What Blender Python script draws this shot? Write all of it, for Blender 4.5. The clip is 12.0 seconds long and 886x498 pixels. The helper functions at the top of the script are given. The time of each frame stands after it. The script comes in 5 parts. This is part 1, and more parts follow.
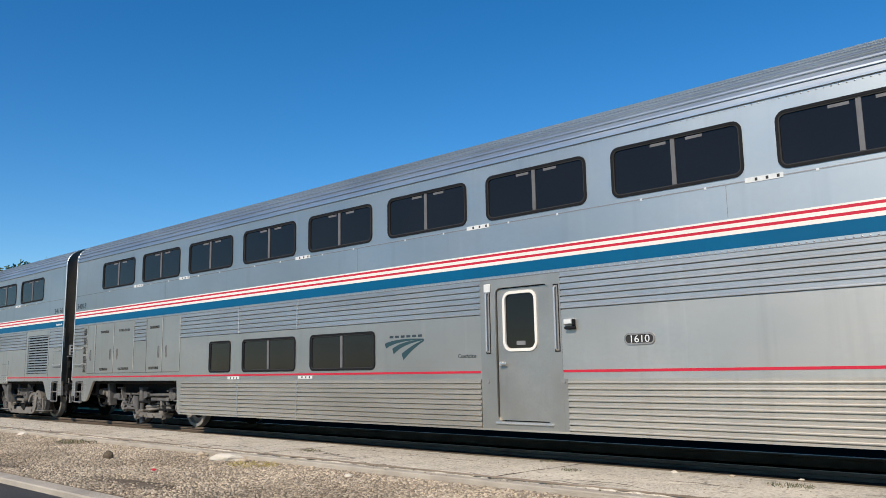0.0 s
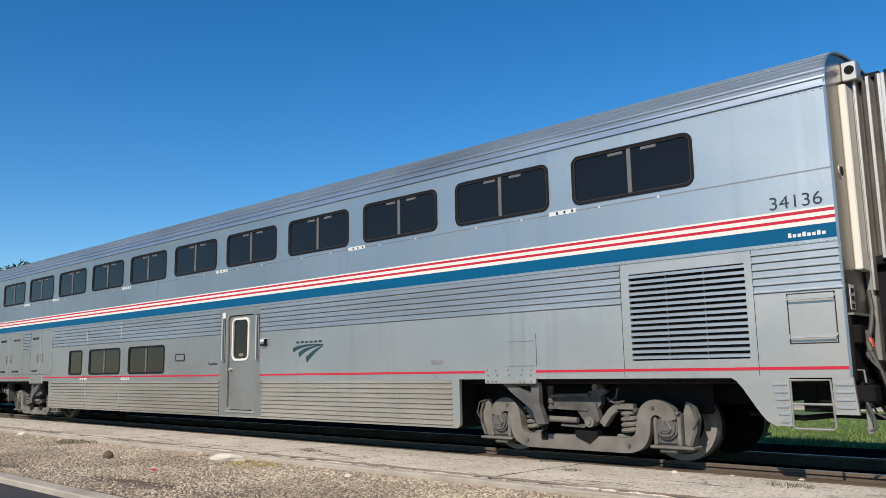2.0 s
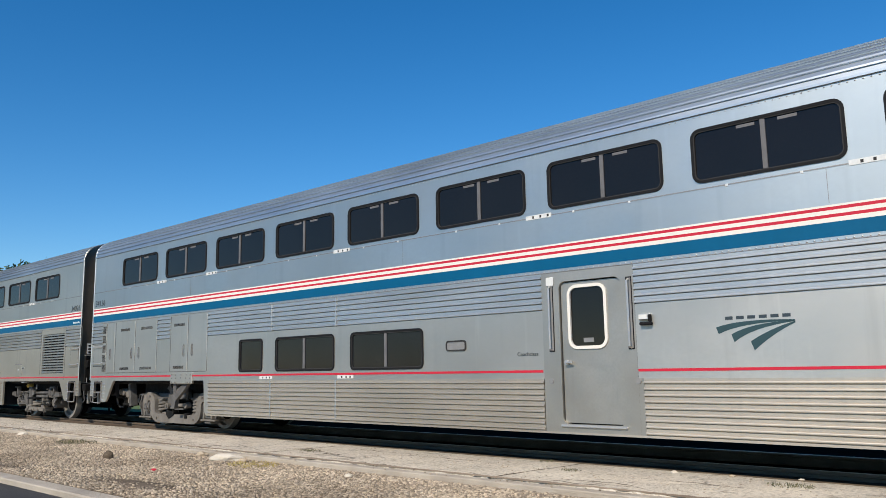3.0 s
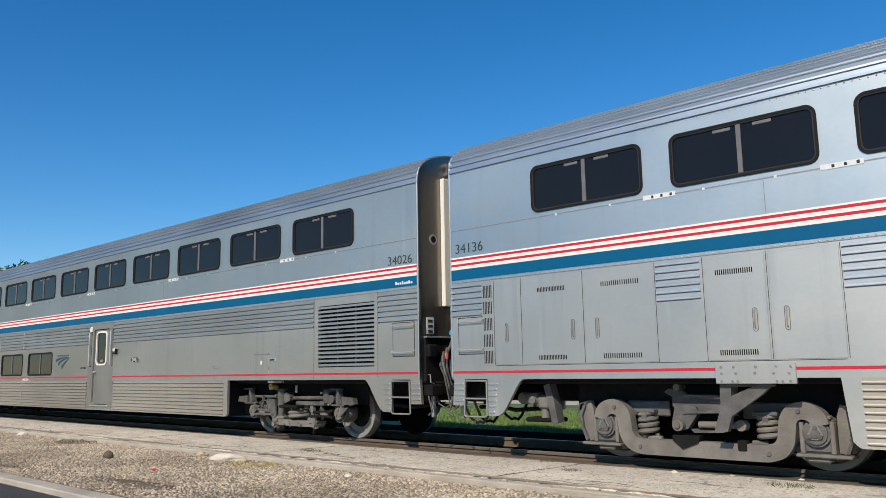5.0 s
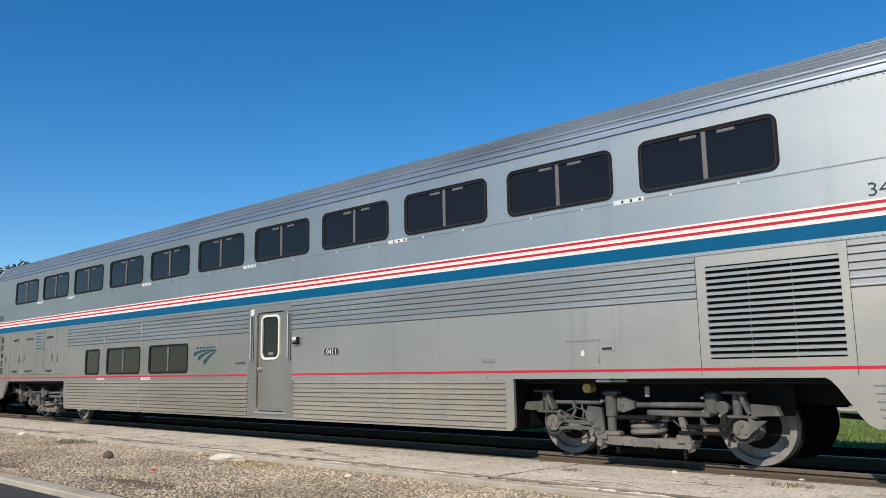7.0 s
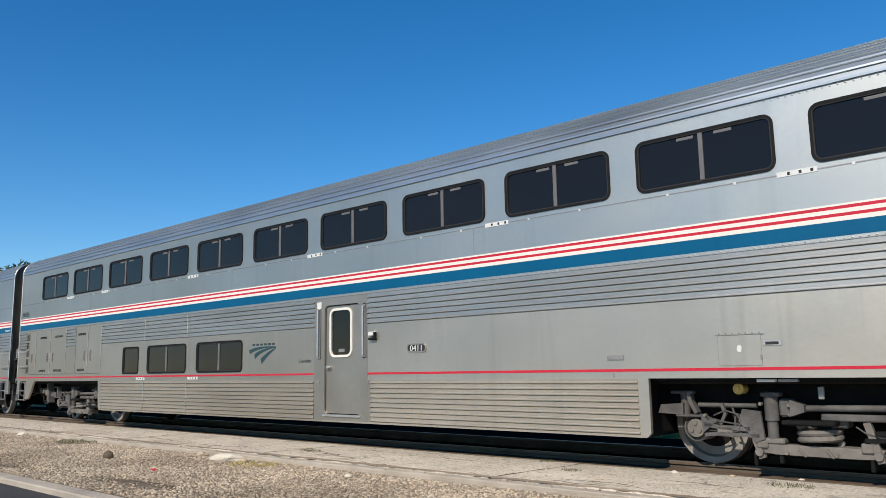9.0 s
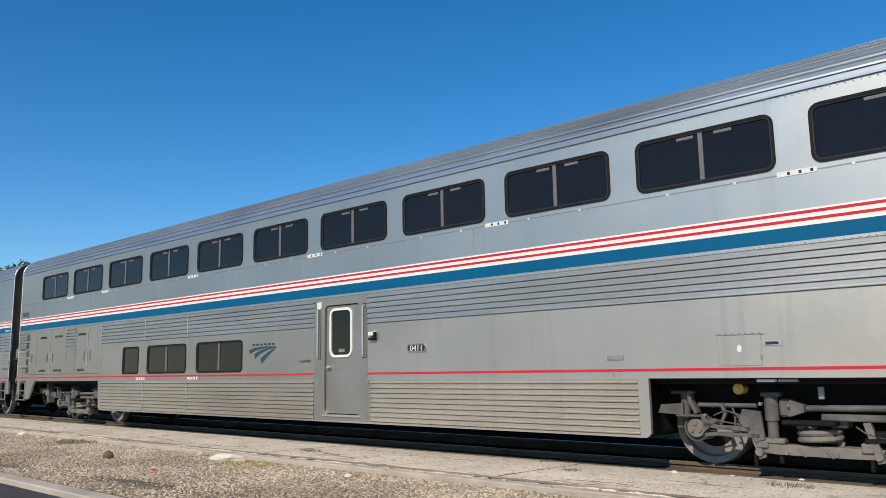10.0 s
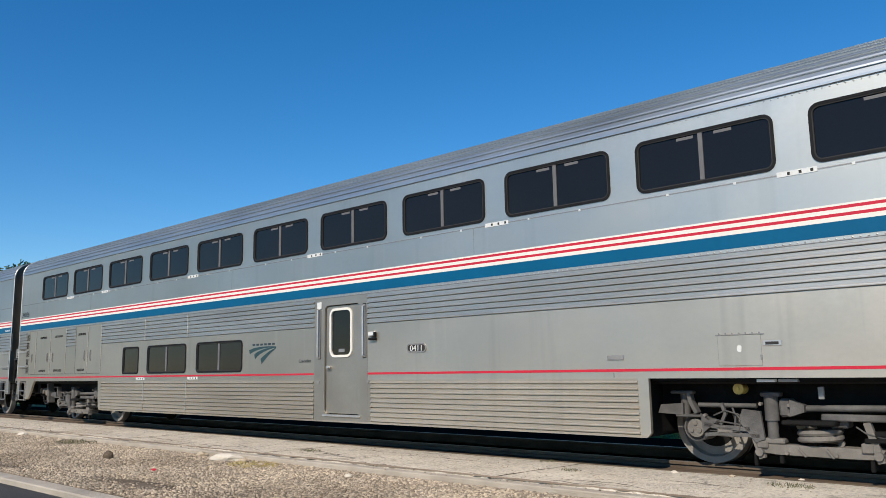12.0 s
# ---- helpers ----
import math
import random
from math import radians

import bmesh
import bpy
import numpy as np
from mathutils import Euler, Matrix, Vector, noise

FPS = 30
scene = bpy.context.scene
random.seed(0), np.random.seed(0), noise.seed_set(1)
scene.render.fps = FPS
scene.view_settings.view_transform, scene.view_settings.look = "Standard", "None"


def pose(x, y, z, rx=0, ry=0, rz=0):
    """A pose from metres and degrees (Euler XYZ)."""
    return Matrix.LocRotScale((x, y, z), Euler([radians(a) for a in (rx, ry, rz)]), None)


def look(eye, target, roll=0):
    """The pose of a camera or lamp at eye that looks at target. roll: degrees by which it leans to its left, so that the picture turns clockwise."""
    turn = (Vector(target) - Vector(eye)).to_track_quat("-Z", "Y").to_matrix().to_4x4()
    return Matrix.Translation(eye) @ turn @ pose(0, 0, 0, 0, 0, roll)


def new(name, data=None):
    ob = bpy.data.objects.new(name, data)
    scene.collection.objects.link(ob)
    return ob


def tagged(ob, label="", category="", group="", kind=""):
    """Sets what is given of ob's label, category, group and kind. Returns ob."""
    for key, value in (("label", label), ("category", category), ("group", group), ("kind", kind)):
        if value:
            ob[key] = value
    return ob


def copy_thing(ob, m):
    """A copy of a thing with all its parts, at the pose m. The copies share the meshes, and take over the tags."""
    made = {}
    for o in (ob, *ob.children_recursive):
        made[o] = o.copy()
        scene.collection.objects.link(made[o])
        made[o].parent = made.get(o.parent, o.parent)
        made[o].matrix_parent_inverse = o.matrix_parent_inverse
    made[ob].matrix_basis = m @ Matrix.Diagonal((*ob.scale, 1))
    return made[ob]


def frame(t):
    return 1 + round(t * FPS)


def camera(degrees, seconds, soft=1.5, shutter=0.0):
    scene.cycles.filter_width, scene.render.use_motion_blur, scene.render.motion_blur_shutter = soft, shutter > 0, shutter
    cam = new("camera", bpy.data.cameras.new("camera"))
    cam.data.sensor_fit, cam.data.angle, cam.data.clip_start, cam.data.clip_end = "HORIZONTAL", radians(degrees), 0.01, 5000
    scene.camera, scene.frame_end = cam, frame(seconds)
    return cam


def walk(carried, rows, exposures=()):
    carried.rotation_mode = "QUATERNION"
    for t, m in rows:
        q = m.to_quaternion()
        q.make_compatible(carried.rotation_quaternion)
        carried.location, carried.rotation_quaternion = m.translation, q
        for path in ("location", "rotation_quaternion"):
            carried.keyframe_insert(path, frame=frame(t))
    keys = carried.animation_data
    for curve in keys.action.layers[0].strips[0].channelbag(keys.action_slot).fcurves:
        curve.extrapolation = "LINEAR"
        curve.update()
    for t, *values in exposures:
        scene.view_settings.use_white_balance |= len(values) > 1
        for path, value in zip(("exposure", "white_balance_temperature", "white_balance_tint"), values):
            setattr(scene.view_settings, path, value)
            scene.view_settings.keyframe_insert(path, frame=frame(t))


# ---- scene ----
# The train runs along +x; z = 0 is the top of the rails; the camera stands on a tripod at the trackside.
cam = camera(59.03, 12.0, 0.5, 0.0)
STAND = pose(0, 0, 1.19, 98.675, 0.976, 42.443)
walk(cam, [(0.0, STAND), (12.0, STAND)], [(0.0, -0.10), (12.0, -0.10)])

SIDE = 1.55            # half width of a car
TRACK = 8.616 + SIDE   # y of the track's centre line
PITCH = 25.91          # coupler to coupler
LENGTH = 25.25         # side sheet of one car

# ---- light ----
SUN_ELEVATION, SUN_AZIMUTH = 38.0, -76.0   # azimuth: direction from which the sun shines, from +x towards +y
world = bpy.data.worlds.new("sky")
scene.world = world
world.use_nodes = True
wn = world.node_tree
sky = wn.nodes.new("ShaderNodeTexSky")
sky.sky_type, sky.sun_disc = "NISHITA", False
sky.sun_elevation = radians(SUN_ELEVATION)
sky.sun_rotation = radians(90 - SUN_AZIMUTH)
sky.air_density, sky.dust_density, sky.ozone_density = 1.0, 0.0, 5.0
wn.nodes["Background"].inputs["Strength"].default_value = 0.140
deep = wn.nodes.new("ShaderNodeHueSaturation")
deep.inputs["Saturation"].default_value = 1.30
wn.links.new(sky.outputs["Color"], deep.inputs["Color"])
wn.links.new(deep.outputs["Color"], wn.nodes["Background"].inputs["Color"])
sun = new("sun", bpy.data.lights.new("sun", "SUN"))
sun.data.energy, sun.data.angle, sun.data.color = 5.0, radians(0.55), (1.0, 0.90, 0.76)
sun_dir = Vector((math.cos(radians(SUN_ELEVATION)) * math.cos(radians(SUN_AZIMUTH)), math.cos(radians(SUN_ELEVATION)) * math.sin(radians(SUN_AZIMUTH)), math.sin(radians(SUN_ELEVATION))))
sun.matrix_world = look(sun_dir * 60, (0, 0, 0))


# ---- materials ----
def material(name, color, rough=0.6, metal=0.0, vary=0.12, scale=3.0, fine=60.0, bump=0.0, bump_scale=80.0, stain=None, stain_amount=0.0, stretch=(1, 1, 1), coat=0.0, clear=0.0, island=0.0, cracks=0.0, gloss=0.5, edge=1.0, streak=0.0):
    """A surface with two scales of colour change, an optional stain colour and fine relief."""
    m = bpy.data.materials.new(name)
    m.use_nodes = True
    nt = m.node_tree
    b = nt.nodes["Principled BSDF"]
    tc = nt.nodes.new("ShaderNodeTexCoord")
    mp = nt.nodes.new("ShaderNodeMapping")
    mp.inputs["Scale"].default_value = stretch
    nt.links.new(tc.outputs["Object"], mp.inputs["Vector"])

    def noise_at(s, detail=4.0):
        n = nt.nodes.new("ShaderNodeTexNoise")
        n.inputs["Scale"].default_value, n.inputs["Detail"].default_value = s, detail
        nt.links.new(mp.outputs["Vector"], n.inputs["Vector"])
        return n.outputs["Fac"]

    def mix(fac, a, c):
        x = nt.nodes.new("ShaderNodeMix")
        x.data_type = "RGBA"
        for sock, v in ((x.inputs[0], fac), (x.inputs[6], a), (x.inputs[7], c)):
            if isinstance(v, tuple):
                sock.default_value = (*v, 1)
            elif isinstance(v, float):
                sock.default_value = v
            else:
                nt.links.new(v, sock)
        return x.outputs[2]

    def ramp(fac, lo, hi):
        r = nt.nodes.new("ShaderNodeMapRange")
        r.inputs["From Min"].default_value, r.inputs["From Max"].default_value = lo, hi
        nt.links.new(fac, r.inputs["Value"])
        return r.outputs["Result"]

    dark = tuple(c * (1 - vary) for c in color)
    light = tuple(min(1.0, c * (1 + vary)) for c in color)
    col = mix(ramp(noise_at(scale), 0.3, 0.7), dark, light)
    col = mix(ramp(noise_at(fine, 2.0), 0.35, 0.75), col, mix(0.5, col, dark))
    if stain:
        col = mix(ramp(noise_at(scale * 0.37, 6.0), 0.72 - 0.35 * stain_amount, 0.85), col, stain)
    if streak:
        ms = nt.nodes.new("ShaderNodeMapping")
        ms.inputs["Scale"].default_value = (5.0, 1.0, 0.35)
        nt.links.new(tc.outputs["Object"], ms.inputs["Vector"])
        for seed, tone, lo in ((0.0, tuple(c * 0.62 for c in color), 0.56), (31.0, tuple(min(1.0, c * 1.35) for c in color), 0.60)):
            ns = nt.nodes.new("ShaderNodeTexNoise")
            ns.noise_dimensions = "4D"
            ns.inputs["W"].default_value, ns.inputs["Scale"].default_value, ns.inputs["Detail"].default_value = seed, 0.9, 5.0
            nt.links.new(ms.outputs["Vector"], ns.inputs["Vector"])
            amount = nt.nodes.new("ShaderNodeMath")
            amount.operation = "MULTIPLY"
            amount.inputs[1].default_value = streak
            nt.links.new(ramp(ns.outputs["Fac"], lo, lo + 0.22), amount.inputs[0])
            col = mix(amount.outputs[0], col, tone)
    if island:
        geo = nt.nodes.new("ShaderNodeNewGeometry")
        r = nt.nodes.new("ShaderNodeMapRange")
        r.inputs["To Min"].default_value, r.inputs["To Max"].default_value = -island, island
        nt.links.new(geo.outputs["Random Per Island"], r.inputs["Value"])
        hs = nt.nodes.new("ShaderNodeHueSaturation")
        ad = nt.nodes.new("ShaderNodeMath")
        ad.inputs[1].default_value = 1.0
        nt.links.new(r.outputs["Result"], ad.inputs[0])
        nt.links.new(ad.outputs[0], hs.inputs["Value"])
        nt.links.new(col, hs.inputs["Color"])
        col = hs.outputs["Color"]
    if cracks:
        vo = nt.nodes.new("ShaderNodeTexVoronoi")
        vo.feature = "DISTANCE_TO_EDGE"
        vo.inputs["Scale"].default_value = cracks
        wob = nt.nodes.new("ShaderNodeVectorMath")
        nz = nt.nodes.new("ShaderNodeTexNoise")
        nz.inputs["Scale"].default_value = 3.0
        nt.links.new(mp.outputs["Vector"], wob.inputs[0])
        nt.links.new(nz.outputs["Color"], wob.inputs[1])
        nt.links.new(wob.outputs["Vector"], vo.inputs["Vector"])
        line = ramp(vo.outputs["Distance"], 0.014, 0.002)
        gate = ramp(noise_at(0.9, 2.0), 0.50, 0.60)
        mul = nt.nodes.new("ShaderNodeMath")
        mul.operation = "MULTIPLY"
        nt.links.new(line, mul.inputs[0])
        nt.links.new(gate, mul.inputs[1])
        col = mix(mul.outputs[0], col, tuple(c * 0.3 for c in color))
        col = mix(ramp(noise_at(5.0, 9.0), 0.60, 0.68), col, tuple(c * 0.6 for c in color))
        grit = nt.nodes.new("ShaderNodeTexVoronoi")
        grit.inputs["Scale"].default_value = 42.0
        nt.links.new(mp.outputs["Vector"], grit.inputs["Vector"])
        col = mix(ramp(grit.outputs["Color"], 0.62, 0.66), col, mix(0.35, col, (0.72, 0.66, 0.56)))
        col = mix(ramp(grit.outputs["Color"], 0.36, 0.32), col, mix(0.3, col, (0.16, 0.13, 0.10)))
    nt.links.new(col, b.inputs["Base Color"])
    b.inputs["Transmission Weight"].default_value = clear
    rr = nt.nodes.new("ShaderNodeMapRange")
    rr.inputs["To Min"].default_value, rr.inputs["To Max"].default_value = max(0.02, rough * 0.82), min(1.0, rough * 1.18)
    nt.links.new(noise_at(scale * 2.3), rr.inputs["Value"])
    nt.links.new(rr.outputs["Result"], b.inputs["Roughness"])
    b.inputs["Metallic"].default_value = metal
    b.inputs["Specular IOR Level"].default_value = gloss
    b.inputs["Specular Tint"].default_value = (edge, edge, edge, 1)
    b.inputs["Coat Weight"].default_value = coat
    if bump:
        bp = nt.nodes.new("ShaderNodeBump")
        bp.inputs["Strength"].default_value, bp.inputs["Distance"].default_value = bump, 0.02
        nt.links.new(noise_at(bump_scale, 5.0), bp.inputs["Height"])
        nt.links.new(bp.outputs["Normal"], b.inputs["Normal"])
    return m


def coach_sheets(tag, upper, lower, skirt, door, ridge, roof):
    """The metal sheets of one car: dust stains, browner low down, upper and roof cooled for sky reflection."""
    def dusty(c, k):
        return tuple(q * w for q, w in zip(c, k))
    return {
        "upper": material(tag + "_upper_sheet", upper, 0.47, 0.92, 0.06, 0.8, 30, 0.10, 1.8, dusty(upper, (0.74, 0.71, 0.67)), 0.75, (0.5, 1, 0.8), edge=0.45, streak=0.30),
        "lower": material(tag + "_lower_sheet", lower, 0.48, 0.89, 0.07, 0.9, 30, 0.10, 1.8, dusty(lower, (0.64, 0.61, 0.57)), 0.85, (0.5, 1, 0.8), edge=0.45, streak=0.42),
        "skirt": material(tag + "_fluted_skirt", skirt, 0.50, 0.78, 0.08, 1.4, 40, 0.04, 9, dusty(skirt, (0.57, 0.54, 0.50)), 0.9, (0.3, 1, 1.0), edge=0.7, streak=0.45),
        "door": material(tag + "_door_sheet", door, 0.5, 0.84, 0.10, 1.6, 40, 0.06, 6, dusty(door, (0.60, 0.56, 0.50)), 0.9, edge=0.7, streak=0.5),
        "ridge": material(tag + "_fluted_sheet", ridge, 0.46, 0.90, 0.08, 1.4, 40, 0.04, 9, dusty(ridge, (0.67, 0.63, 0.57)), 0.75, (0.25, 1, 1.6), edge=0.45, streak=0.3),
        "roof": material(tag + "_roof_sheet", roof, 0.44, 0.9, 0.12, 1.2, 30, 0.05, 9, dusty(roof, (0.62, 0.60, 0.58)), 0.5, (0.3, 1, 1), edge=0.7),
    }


# Car tones: differing grime, and part of the brightness gradient along the train.
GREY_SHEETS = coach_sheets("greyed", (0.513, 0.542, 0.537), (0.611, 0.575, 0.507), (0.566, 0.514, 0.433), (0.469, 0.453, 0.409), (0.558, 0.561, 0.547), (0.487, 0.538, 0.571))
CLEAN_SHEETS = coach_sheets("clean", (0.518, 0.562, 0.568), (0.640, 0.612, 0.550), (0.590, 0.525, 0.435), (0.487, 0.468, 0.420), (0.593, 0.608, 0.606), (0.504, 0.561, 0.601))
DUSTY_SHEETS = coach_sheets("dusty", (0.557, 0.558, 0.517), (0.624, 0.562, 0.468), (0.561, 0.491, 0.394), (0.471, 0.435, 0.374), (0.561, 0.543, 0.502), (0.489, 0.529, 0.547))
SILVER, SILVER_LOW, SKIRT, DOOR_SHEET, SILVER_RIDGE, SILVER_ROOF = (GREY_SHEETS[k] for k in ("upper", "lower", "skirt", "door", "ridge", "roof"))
CHROME = material("bright_trim", (0.60, 0.59, 0.57), 0.45, 0.8, 0.08, 6)
# Stained sheet; base also darkened for shade and the next car's reflection.
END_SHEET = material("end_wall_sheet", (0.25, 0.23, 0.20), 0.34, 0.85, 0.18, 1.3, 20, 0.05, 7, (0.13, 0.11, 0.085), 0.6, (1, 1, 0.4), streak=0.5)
RED = material("red_stripe_film", (0.52, 0.020, 0.042), 0.45, 0.0, 0.08, 2, gloss=0.3)
WHITE = material("white_stripe_film", (0.76, 0.72, 0.64), 0.45, 0.0, 0.04, 2)
BLUE = material("blue_stripe_film", (0.002, 0.094, 0.200), 0.5, 0.0, 0.08, 1.2, 30, gloss=0.15, streak=0.2)
# Black parts, and the dark inside interior, vents, ports and recesses as colour.
BLACK = material("flat_black", (0.010, 0.010, 0.011), 0.8, 0.0, 0.3, 5, gloss=0.2)
RUBBER = material("window_gasket_rubber", (0.012, 0.012, 0.013), 0.7, 0.0, 0.2, 12, gloss=0.15)
# Grey of mullions and handles, and of interior-light reflections painted on the panes.
DULL_GREY = material("dull_grey", (0.13, 0.125, 0.125), 0.6, 0.0, 0.15, 8)
GASKET = material("grey_window_frame", (0.036, 0.035, 0.034), 0.7, 0.0, 0.15, 8, gloss=0.2)
PANE = material("dark_tinted_glass", (0.015, 0.0135, 0.012), 0.03, 0.0, 0.15, 1.0, clear=0.34, gloss=0.20)
LOWER_PANE = material("smoked_lower_glass", (0.012, 0.013, 0.015), 0.06, 0.0, 0.25, 1.5, clear=0.10, gloss=0.20)
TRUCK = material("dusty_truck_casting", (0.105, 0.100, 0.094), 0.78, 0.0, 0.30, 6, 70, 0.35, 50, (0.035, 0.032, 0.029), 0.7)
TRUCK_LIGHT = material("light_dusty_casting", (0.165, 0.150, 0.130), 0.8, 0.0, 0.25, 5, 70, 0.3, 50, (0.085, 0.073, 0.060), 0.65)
# Near-black steel that also holds the shade under the cars in its colour.
TRUCK_DARK = material("shaded_black_steel", (0.008, 0.0078, 0.0075), 0.8, 0.0, 0.35, 7, 60, 0.2, 40, gloss=0.2)
WHEEL = material("worn_wheel_rim", (0.23, 0.215, 0.195), 0.6, 0.0, 0.2, 5, 60, 0.1, 40, (0.12, 0.105, 0.09), 0.5)
RAIL_TOP = material("rail_head", (0.26, 0.23, 0.20), 0.45, 0.6, 0.1, 4, 60, 0.05, 40, (0.10, 0.07, 0.05), 0.4, (0.3, 1, 1))
RAIL_RUST = material("rusty_rail", (0.135, 0.102, 0.075), 0.95, 0.0, 0.2, 3, 60, 0.4, 60, (0.07, 0.05, 0.036), 0.4, gloss=0.1)
# Near-black base colour: the train's shade on the ballast is put into it.
BALLAST = material("shaded_ballast_bed", (0.012, 0.0105, 0.0095), 1.0, 0.0, 0.35, 6, 30, 0.9, 18, gloss=0.0)
CONCRETE = material("weathered_concrete", (0.62, 0.545, 0.43), 0.95, 0.0, 0.16, 1.6, 130, 1.0, 40, (0.39, 0.315, 0.23), 0.7, (0.8, 1, 1), cracks=0.5, gloss=0.2)
CURB = material("kerb_concrete", (0.47, 0.41, 0.33), 0.95, 0.0, 0.2, 2, 90, 0.9, 60, (0.26, 0.21, 0.155), 0.6, gloss=0.2)
ASPHALT = material("asphalt", (0.065, 0.063, 0.062), 0.95, 0.0, 0.25, 2, 80, 0.6, 120, gloss=0.15)
EARTH = material("sandy_earth", (0.27, 0.21, 0.15), 0.97, 0.0, 0.25, 0.9, 25, 0.8, 30, (0.15, 0.11, 0.078), 0.5, gloss=0.2)
STONE = material("mixed_gravel", (0.43, 0.35, 0.255), 0.95, 0.0, 0.25, 1.0, 60, 0.3, 60, (0.20, 0.15, 0.10), 0.65, island=0.5, gloss=0.2)
GRASS = material("grass_blades", (0.15, 0.22, 0.045), 0.7, 0.0, 0.3, 1.5, 8, island=0.4)
TURF = material("turf", (0.10, 0.145, 0.035), 0.95, 0.0, 0.35, 0.8, 14, 0.8, 20)
LEAF = material("tree_leaves", (0.07, 0.11, 0.04), 0.8, 0.0, 0.4, 0.8, 6, island=0.4)
BARK = material("bark", (0.10, 0.075, 0.05), 0.95, 0.0, 0.3, 6)
YELLOW = material("yellow_valve_paint", (0.60, 0.44, 0.12), 0.5, 0.0, 0.2, 14)
INK = material("dark_lettering", (0.03, 0.045, 0.055), 0.5, 0.0, 0.1, 5)
LOGO = material("slate_blue_mark", (0.021, 0.056, 0.064), 0.5, 0.0, 0.1, 5)
HOSE = material("grey_hose", (0.075, 0.072, 0.068), 0.6, 0.0, 0.15, 20)
STICKER = material("sticker_white", (0.66, 0.66, 0.63), 0.5, 0.0, 0.08, 20)
ORANGE = material("orange_wrap", (0.45, 0.07, 0.03), 0.6, 0.0, 0.1, 20)
BELLOWS = material("grey_gangway_fabric", (0.17, 0.155, 0.14), 0.7, 0.1, 0.25, 3, 30, 0.1, 12)
SKYBLUE = material("pale_blue_cover", (0.05, 0.33, 0.55), 0.5, 0.0, 0.1, 20)
GRIME = material("grey_plate", (0.30, 0.29, 0.275), 0.55, 0.5, 0.12, 8)


# ---- mesh tools ----
_s = 1.0
_bm = bmesh.new()
for sx in (-1, 1):
    for sy in (-1, 1):
        for sz in (-1, 1):
            for k in range(3):
                v = [sx * 0.8, sy * 0.8, sz * 0.8]
                v[k] = (sx, sy, sz)[k]
                _bm.verts.new(v)
bmesh.ops.convex_hull(_bm, input=_bm.verts[:])
bmesh.ops.dissolve_limit(_bm, angle_limit=0.02, verts=_bm.verts[:], edges=_bm.edges[:])
_bm.verts.index_update()
CH_SIGN = [tuple(v.co) for v in _bm.verts]
CH_FACE = [[v.index for v in f.verts] for f in _bm.faces]
_bm.free()


